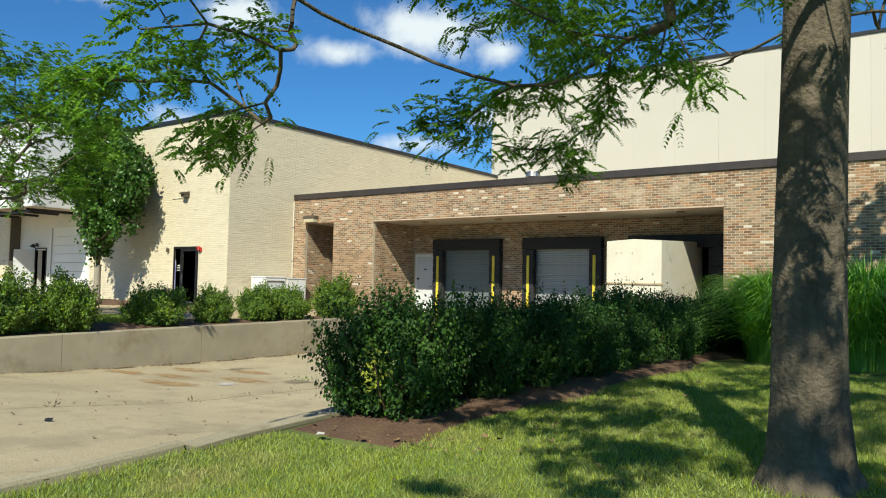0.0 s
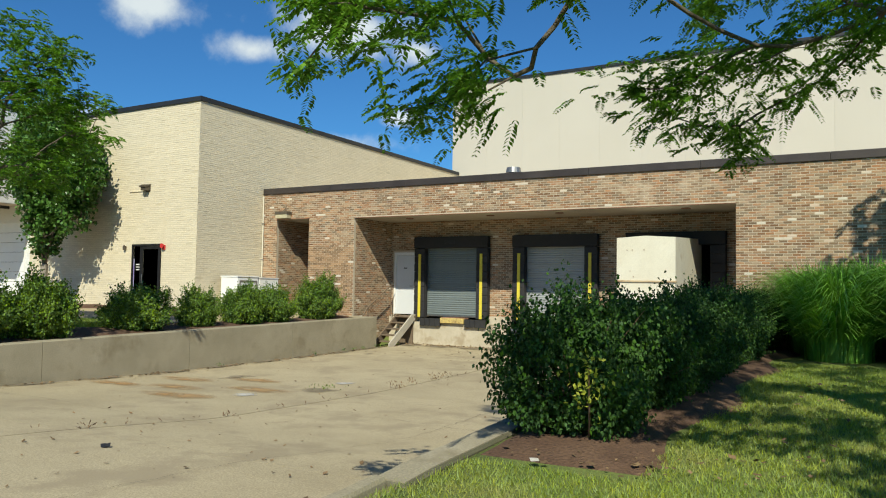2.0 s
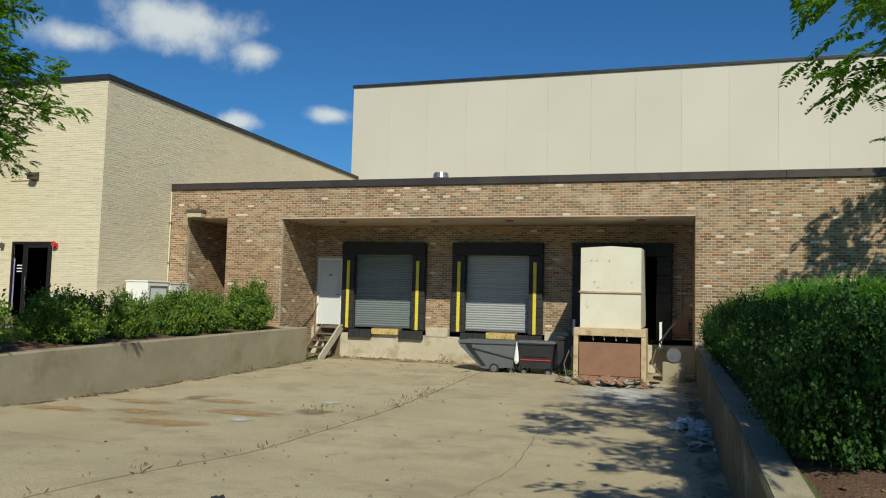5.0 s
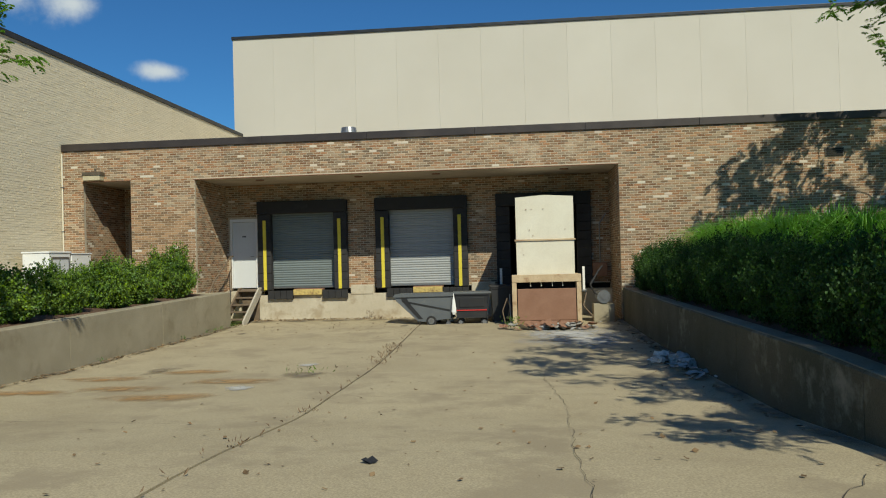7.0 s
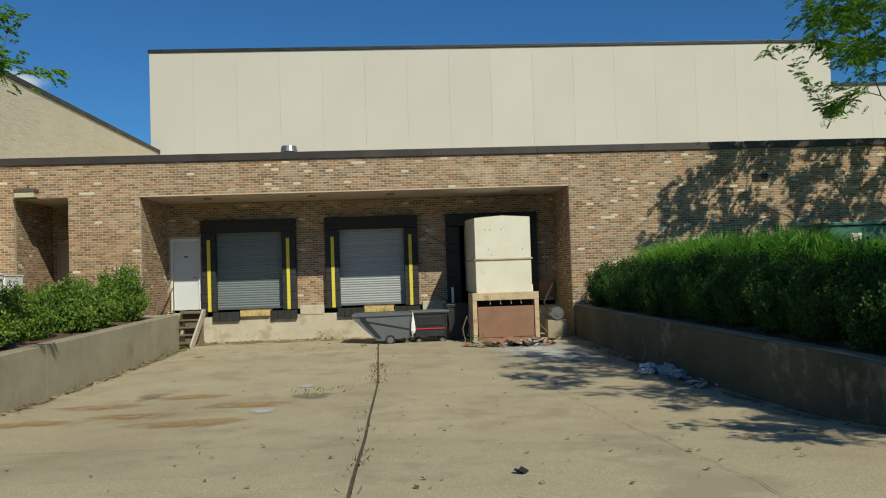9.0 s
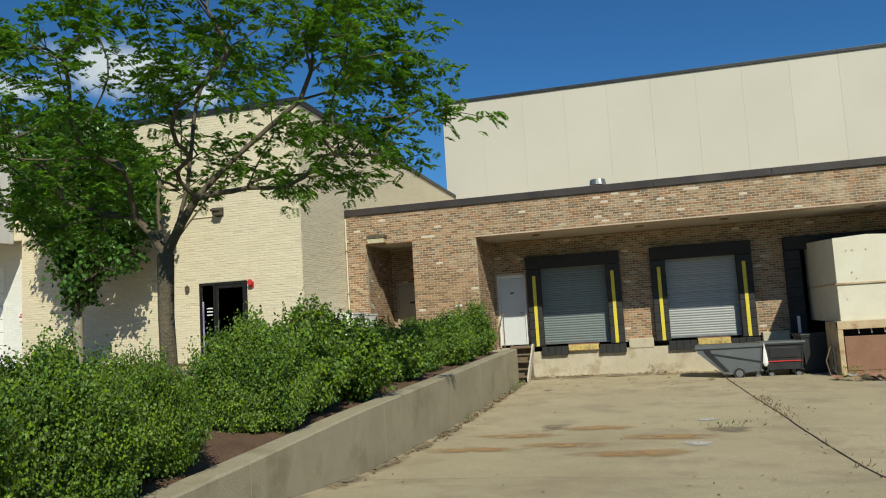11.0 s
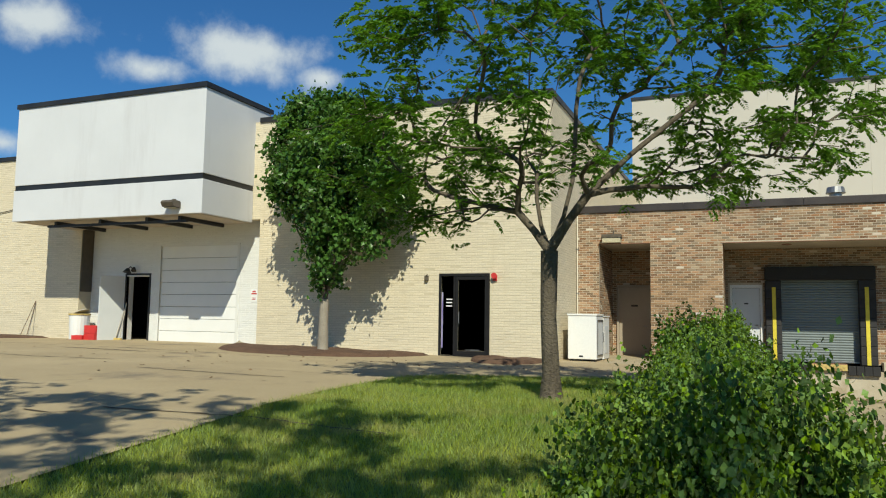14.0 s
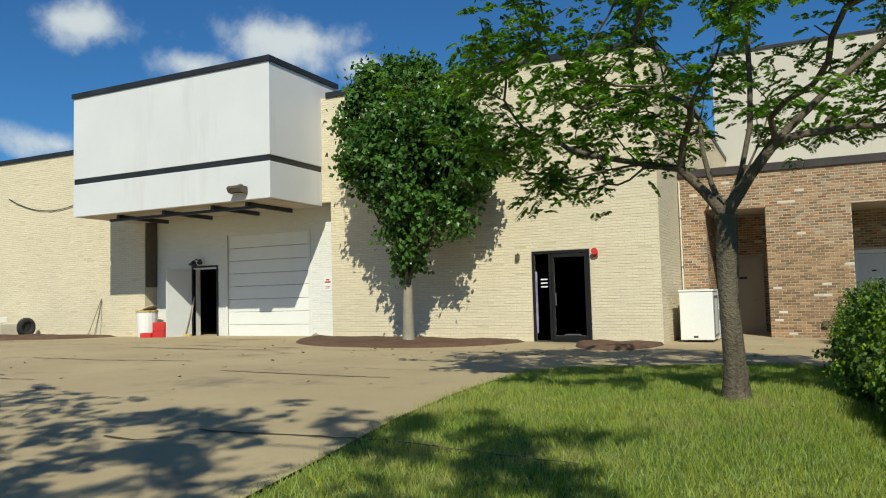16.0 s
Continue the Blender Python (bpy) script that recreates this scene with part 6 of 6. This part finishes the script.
# ---- litter and weeds ----
def scraps(name, n, spots, seed, mat, size, label, lift=0.02, zf=land):
    """Curled scraps lying about: (x, y, spread x, spread y, heap height)."""
    rng = np.random.default_rng(seed)
    vs, fs = [], []
    for k in range(n):
        x0, y0, sx, sy, hh = spots[int(rng.integers(len(spots)))]
        x, y = x0 + rng.normal() * sx, y0 + rng.normal() * sy
        s = size * rng.uniform(0.4, 1.4)
        a = rng.uniform(0, math.pi)
        u, v = np.array([math.cos(a), math.sin(a), rng.normal() * 0.25]) * s, np.array([-math.sin(a), math.cos(a), rng.normal() * 0.25]) * s * rng.uniform(0.4, 1)
        c = np.array([x, y, zf(x, y) + lift + rng.random() * hh + s * 0.15])
        i = len(vs)
        bend = np.array([0, 0, s * rng.uniform(-0.1, 0.35)])
        vs += [c - u - v + bend, c - v, c + u - v + bend, c + u + v + bend, c + v, c - u + v + bend * 0.4]
        fs += [(i, i + 1, i + 4, i + 5), (i + 1, i + 2, i + 3, i + 4)]
    tagged(new(name, raw_mesh(name, vs, fs, M[mat])), label, "litter", kind="stuff")


scraps("paper_litter", 70, [(-7.7, 18.5, 0.5, 0.2, 0.12), (-7.5, 18.4, 0.4, 0.2, 0.1)], 71, "paper", 0.09, "heap of torn paper and rubbish before the compactor")
scraps("brown_litter", 60, [(-7.7, 18.5, 0.6, 0.22, 0.14)], 75, "rust", 0.10, "reddish rubbish heap before the compactor")
scraps("paper_litter", 60, [(-6.0, 12.4, 0.2, 0.5, 0.06), (-5.95, 11.6, 0.12, 0.8, 0.03)], 72, "paper", 0.08, "torn white papers along the ramp wall")
scraps("leaf_litter", 900, [(-12, 12, 3, 5, 0), (-14, 20, 2, 1, 0), (-9, 6, 3, 3, 0), (-6.2, 14, 0.3, 4, 0), (-16.9, 14, 0.25, 4, 0)], 73, "leaf_dead", 0.017, "scattered dead leaves on the ramp")
scraps("leaf_litter", 700, [(-15.6, 22.15, 0.8, 0.1, 0.02), (-13.6, 22.3, 0.9, 0.07, 0.02), (-16.72, 18, 0.05, 2.0, 0.02), (-16.72, 12, 0.05, 2.5, 0.01), (-5.95, 15, 0.1, 3.0, 0.02)], 79, "leaf_dead", 0.03, "brown leaf litter drifted against the walls")
scraps("leaf_litter", 260, [(-30, 10, 6, 4, 0), (-26, 14, 3, 1.5, 0), (-21, 15, 1.5, 1, 0)], 74, "leaf_dead", 0.025, "scattered dead leaves on the asphalt lot")
scraps("leaf_litter", 120, [(-4.4, 5.3, 0.6, 0.25, 0), (-3.4, 8, 0.3, 2.0, 0)], 76, "leaf_dead", 0.02, "dry leaves on the mulch")
scraps("paper_litter", 9, [(-5.2, 5.0, 0.2, 0.3, 0), (-2.5, 9.5, 1.2, 1.0, 0), (-16.9, 12, 0.1, 2, 0)], 77, "paper", 0.05, "a few scraps of white paper")
scraps("cardboard_scrap", 3, [(-9.75, 5.1, 0.02, 0.02, 0)], 78, "black", 0.05, "dark flattened scrap on the ramp")


mf = thing("marker_flag", (-2.09, 10.0, right_z(-2.09, 10.0) - 0.03), label="small red plastic marker flag on a wire stake in the lawn", category="flag")
part("stake", rod(bmesh.new(), (0, 0, -0.05), (0, 0, 0.56), 0.002, 0.002, 6), "steel", mf)
fl = bmesh.new()
for side in (0.0, 0.0015):
    rows = [[fl.verts.new((-0.02 - 0.055 * u, side + 0.012 * math.sin(u * 5), 0.47 + 0.09 * w - 0.03 * u)) for w in (0, 0.5, 1)] for u in (0, 0.25, 0.5, 0.75, 1)]
    for p, q in zip(rows, rows[1:]):
        for a in range(2):
            fl.faces.new((p[a], p[a + 1], q[a + 1], q[a]))
part("flag", fl, "red", mf)


def crumpled(seed, r):
    rng = random.Random(seed)
    bm = bmesh.new()
    bmesh.ops.create_icosphere(bm, subdivisions=3, radius=r)
    for v in bm.verts:
        q = v.co * (3.0 / r)
        v.co *= 1 + 0.5 * noise.noise((q.x + seed, q.y, q.z)) + 0.22 * noise.noise((q.x * 2.3, q.y * 2.3 + seed, q.z * 2.3))
        v.co.z = max(v.co.z * 0.6, -r * 0.3)
    return bm


for k, (x, y, r) in enumerate([(-6.1, 13.0, 0.15), (-5.9, 12.55, 0.18), (-6.25, 12.6, 0.12), (-5.85, 12.1, 0.14), (-7.5, 18.55, 0.15), (-7.95, 18.45, 0.12)]):
    pb = thing("plastic_bag", (x, y, well_z(x, y) + r * 0.3 + 0.02), 70 * k, "crumpled white plastic bag lying on the ramp", "bag", "discarded bags")
    part("sack", crumpled(90 + k, r), "paper", pb)


def weeds(name, spots, seed, label, mat="leaf_new"):
    rng = np.random.default_rng(seed)
    at, way, size = [], [], []
    for x, y, r, h, n in spots:
        for _ in range(n):
            px, py = x + rng.normal() * r, y + rng.normal() * r
            at.append((px, py, land(px, py) + rng.random() * h))
            d = np.array([rng.normal() * 0.6, rng.normal() * 0.6, 0.8])
            way.append(d / np.linalg.norm(d))
            size.append(rng.uniform(0.03, 0.09))
    ob = new(name, leaf_mesh(name, np.array(at), np.array(way), np.array(size), 0.14, M[mat], rng, 0.2))
    tagged(ob, label, "weeds", kind="stuff")


rw_ = random.Random(6)
weeds("joint_weeds", [(JLINE(y) + rw_.uniform(-0.04, 0.04), y, 0.05, 0.06, rw_.choice((1, 2, 3, 14))) for y in np.arange(4, 21, 0.6)], 81, "dry weeds growing in the ramp joint", "stem")
weeds("joint_weeds", [(JLINE(y), y, 0.09, 0.13, 26) for y in (12.8, 13.4, 14.4, 14.9)], 82, "tufts of weed in the ramp joint", "leaf_dead")
weeds("wall_weeds", [(-16.78, y, 0.05, 0.1, 14) for y in (13.5, 17.2, 18.6, 19.0, 19.6, 20.3)] + [(-16.9, 20.6, 0.12, 0.08, 30), (-8.75, 18.7, 0.15, 0.3, 120), (-12.15, 11.75, 0.2, 0.1, 40)], 83, "weeds at the foot of the walls")
weeds("wall_weeds", [(-13.15, 22.35, 0.06, 0.25, 40), (-12.9, 22.35, 0.1, 0.08, 30), (-16.3, 22.2, 0.3, 0.06, 60), (-14.6, 22.3, 0.5, 0.04, 40)], 84, "brown weeds along the dock face", "leaf_dead")

# ---- brickwork ----
BL, BH, GAP = 0.203, 0.0677, 0.013


def brick_cells(u0, u1, z0, z1, holes, run=BL):
    """Brick faces (ua, ub, za, zb) of a running-bond field with openings left out."""
    cells = []
    for c in range(int((z1 - z0) / BH) + 1):
        za, zb = z0 + c * BH + GAP / 2, min(z0 + (c + 1) * BH - GAP / 2, z1)
        if zb - za < 0.02:
            continue
        free = [(u0, u1)]
        for h0, h1, g0, g1 in holes:
            if zb > g0 + 0.005 and za < g1 - 0.005:
                cut = []
                for a, b in free:
                    if h1 <= a or h0 >= b:
                        cut.append((a, b))
                    else:
                        if h0 > a:
                            cut.append((a, h0))
                        if h1 < b:
                            cut.append((h1, b))
                free = cut
        shift = (c % 2) * run / 2
        k = math.floor((u0 - shift) / run)
        while shift + k * run < u1:
            a, b = shift + k * run + GAP / 2, shift + (k + 1) * run - GAP / 2
            for f0, f1 in free:
                p, q = max(a, f0), min(b, f1)
                if q - p > 0.03:
                    cells.append((p, q, za, zb))
            k += 1
    return cells


def brick_field(parent, name, origin, along_way, out, cells, mat, proud=0.004, seed=1, jut=0.001, depth=0.004):
    """Many bricks joined in one mesh: faces proud of the joints, each a little uneven."""
    rng = np.random.default_rng(seed)
    c = np.array(cells)
    n = len(c)
    O, U, N, Z = (np.array(v, float) for v in (origin, along_way, out, (0, 0, 1)))
    p = proud + rng.normal(size=n) * jut
    ch = 0.004
    def ring(inset, off):
        ua, ub, za, zb = c[:, 0] + inset, c[:, 1] - inset, c[:, 2] + inset, c[:, 3] - inset
        return [O + np.outer(a, U) + np.outer(b, Z) + np.outer(off, N) for a, b in ((ua, za), (ub, za), (ub, zb), (ua, zb))]
    v = np.stack(ring(0, np.full(n, -depth)) + ring(0, p - ch * 0.6) + ring(ch, p), 1).reshape(-1, 3)
    base = (np.arange(n) * 12)[:, None, None]
    f = [(8, 9, 10, 11)] + [(r * 4 + k, r * 4 + (k + 1) % 4, r * 4 + 4 + (k + 1) % 4, r * 4 + 4 + k) for r in range(2) for k in range(4)]
    if np.dot(np.cross(U, Z), N) < 0:
        f = [q[::-1] for q in f]
    faces = (base + np.array(f)[None]).reshape(-1, 4)
    ob = new(name, raw_mesh(name, v, faces, M[mat]))
    ob.parent = parent
    tagged(ob, kind="stuff")


front = brick_cells(TANX + 0.02, 6.0, 0.45, ROOF - 0.04, [(A_L, A_R, -1, A_TOP), (O_L, O_R, -2, O_TOP)])
front += brick_cells(O_R, 6.0, -0.6, 0.45, [])
# the pier between the two openings keeps its bricks as single pieces
pier = [c for c in front if A_R <= c[0] and c[1] <= O_L and 0.6 < c[2] < 3.1 and abs(c[1] - c[0] - (BL - GAP)) < 1e-6]
pier = pier[:300]
chosen = set(pier)
brick_field(wall_dock, "brickwork", (0, FRONT, 0), (1, 0, 0), (0, -1, 0), [c for c in front if c not in chosen], "brick", seed=2)
one = bmesh.new()
box(one, -(BL - GAP) / 2, (BL - GAP) / 2, -0.006, 0.004, -(BH - GAP) / 2, (BH - GAP) / 2, bevel=0.003)
for f in [f for f in one.faces if f.normal.y > 0.9]:
    one.faces.remove(f)
brick_me = mesh_of("brick", one, M["brick_ob"])
pale_me = brick_me.copy()
pale_me.materials[0] = M["brick_pale"]
rb = random.Random(12)
for a, b, za, zb in pier:
    u, v = (a + b) / 2, (za + zb) / 2
    light = rb.random() < 0.025
    ob = new("brick", pale_me if light else brick_me)
    ob.location = (u, FRONT - rb.uniform(0, 0.002), v)
    ob.parent = wall_dock
inner = brick_cells(O_L, O_R, DOCK + 0.03, O_TOP, [(-17.78, -16.8, -1, 2.83), (-16.44, -14.2, -1, 3.07), (-12.67, -10.43, -1, 3.07), (-8.91, -6.67, -1, 3.07)])
brick_field(wall_in, "brickwork", (0, BACK, 0), (1, 0, 0), (0, -1, 0), inner, "brick", seed=3)
brick_field(wall_in, "brickwork", (0, BACK, 0), (1, 0, 0), (0, -1, 0), brick_cells(A_L, A_R, 0.5, A_TOP, [(-21.1, -20.0, -1, 2.75)]), "brick", seed=4)
side = brick_cells(FRONT + 0.1, BACK, -0.5, O_TOP, [])
for x, out, zz in ((O_L, (1, 0, 0), 0), (O_R, (-1, 0, 0), 0)):
    brick_field(wall_dock, "brickwork", (x, 0, 0), (0, 1, 0), out, side, "brick", seed=5 + zz)
side = brick_cells(FRONT + 0.1, BACK, 0.5, A_TOP, [])
for x, out in ((A_L, (1, 0, 0)), (A_R, (-1, 0, 0))):
    brick_field(wall_dock, "brickwork", (x, 0, 0), (0, 1, 0), out, side, "brick", seed=7)
tb = dict(proud=0.0035, jut=0.0016)
brick_field(wall_tan, "brickwork", (0, TANY, 0), (1, 0, 0), (0, -1, 0), brick_cells(R_R, TANX, 0.6, TANTOP - 0.03, [(-25.02, -23.56, -1, 2.89)], 0.305), "tan", seed=8, **tb)
brick_field(wall_tan, "brickwork", (0, TANY + 0.001, 0), (1, 0, 0), (0, -1, 0), brick_cells(CX1 - 0.3, R_R, 4.62, TANTOP - 0.03, [], 0.305), "tan", seed=14, **tb)
brick_field(wall_tan, "brickwork", (0, TANY, 0), (1, 0, 0), (0, -1, 0), brick_cells(-56, R_L, 0.6, 7.09, [], 0.305), "tan", seed=9, **tb)
brick_field(wall_side, "brickwork", (TANX, 0, 0), (0, 1, 0), (1, 0, 0), brick_cells(TANY, FRONT - 0.005, 0.5, TANTOP - 0.03, [], 0.305), "tan", seed=10, **tb)
brick_field(wall_side, "brickwork", (TANX, 0, 0), (0, 1, 0), (1, 0, 0), brick_cells(FRONT - 0.005, 35.2, ROOF + 0.1, TANTOP - 0.03, [], 0.305), "tan", seed=11, **tb)
brick_field(wall_white, "brickwork", (0, RECESS, 0), (1, 0, 0), (0, -1, 0), brick_cells(R_L, R_R, 0.6, 4.6, [(DD[0], DD[1], -1, 2.92), (GR[0], GR[1], -1, 3.9)], 0.305), "white_brick", proud=0.004, seed=13)
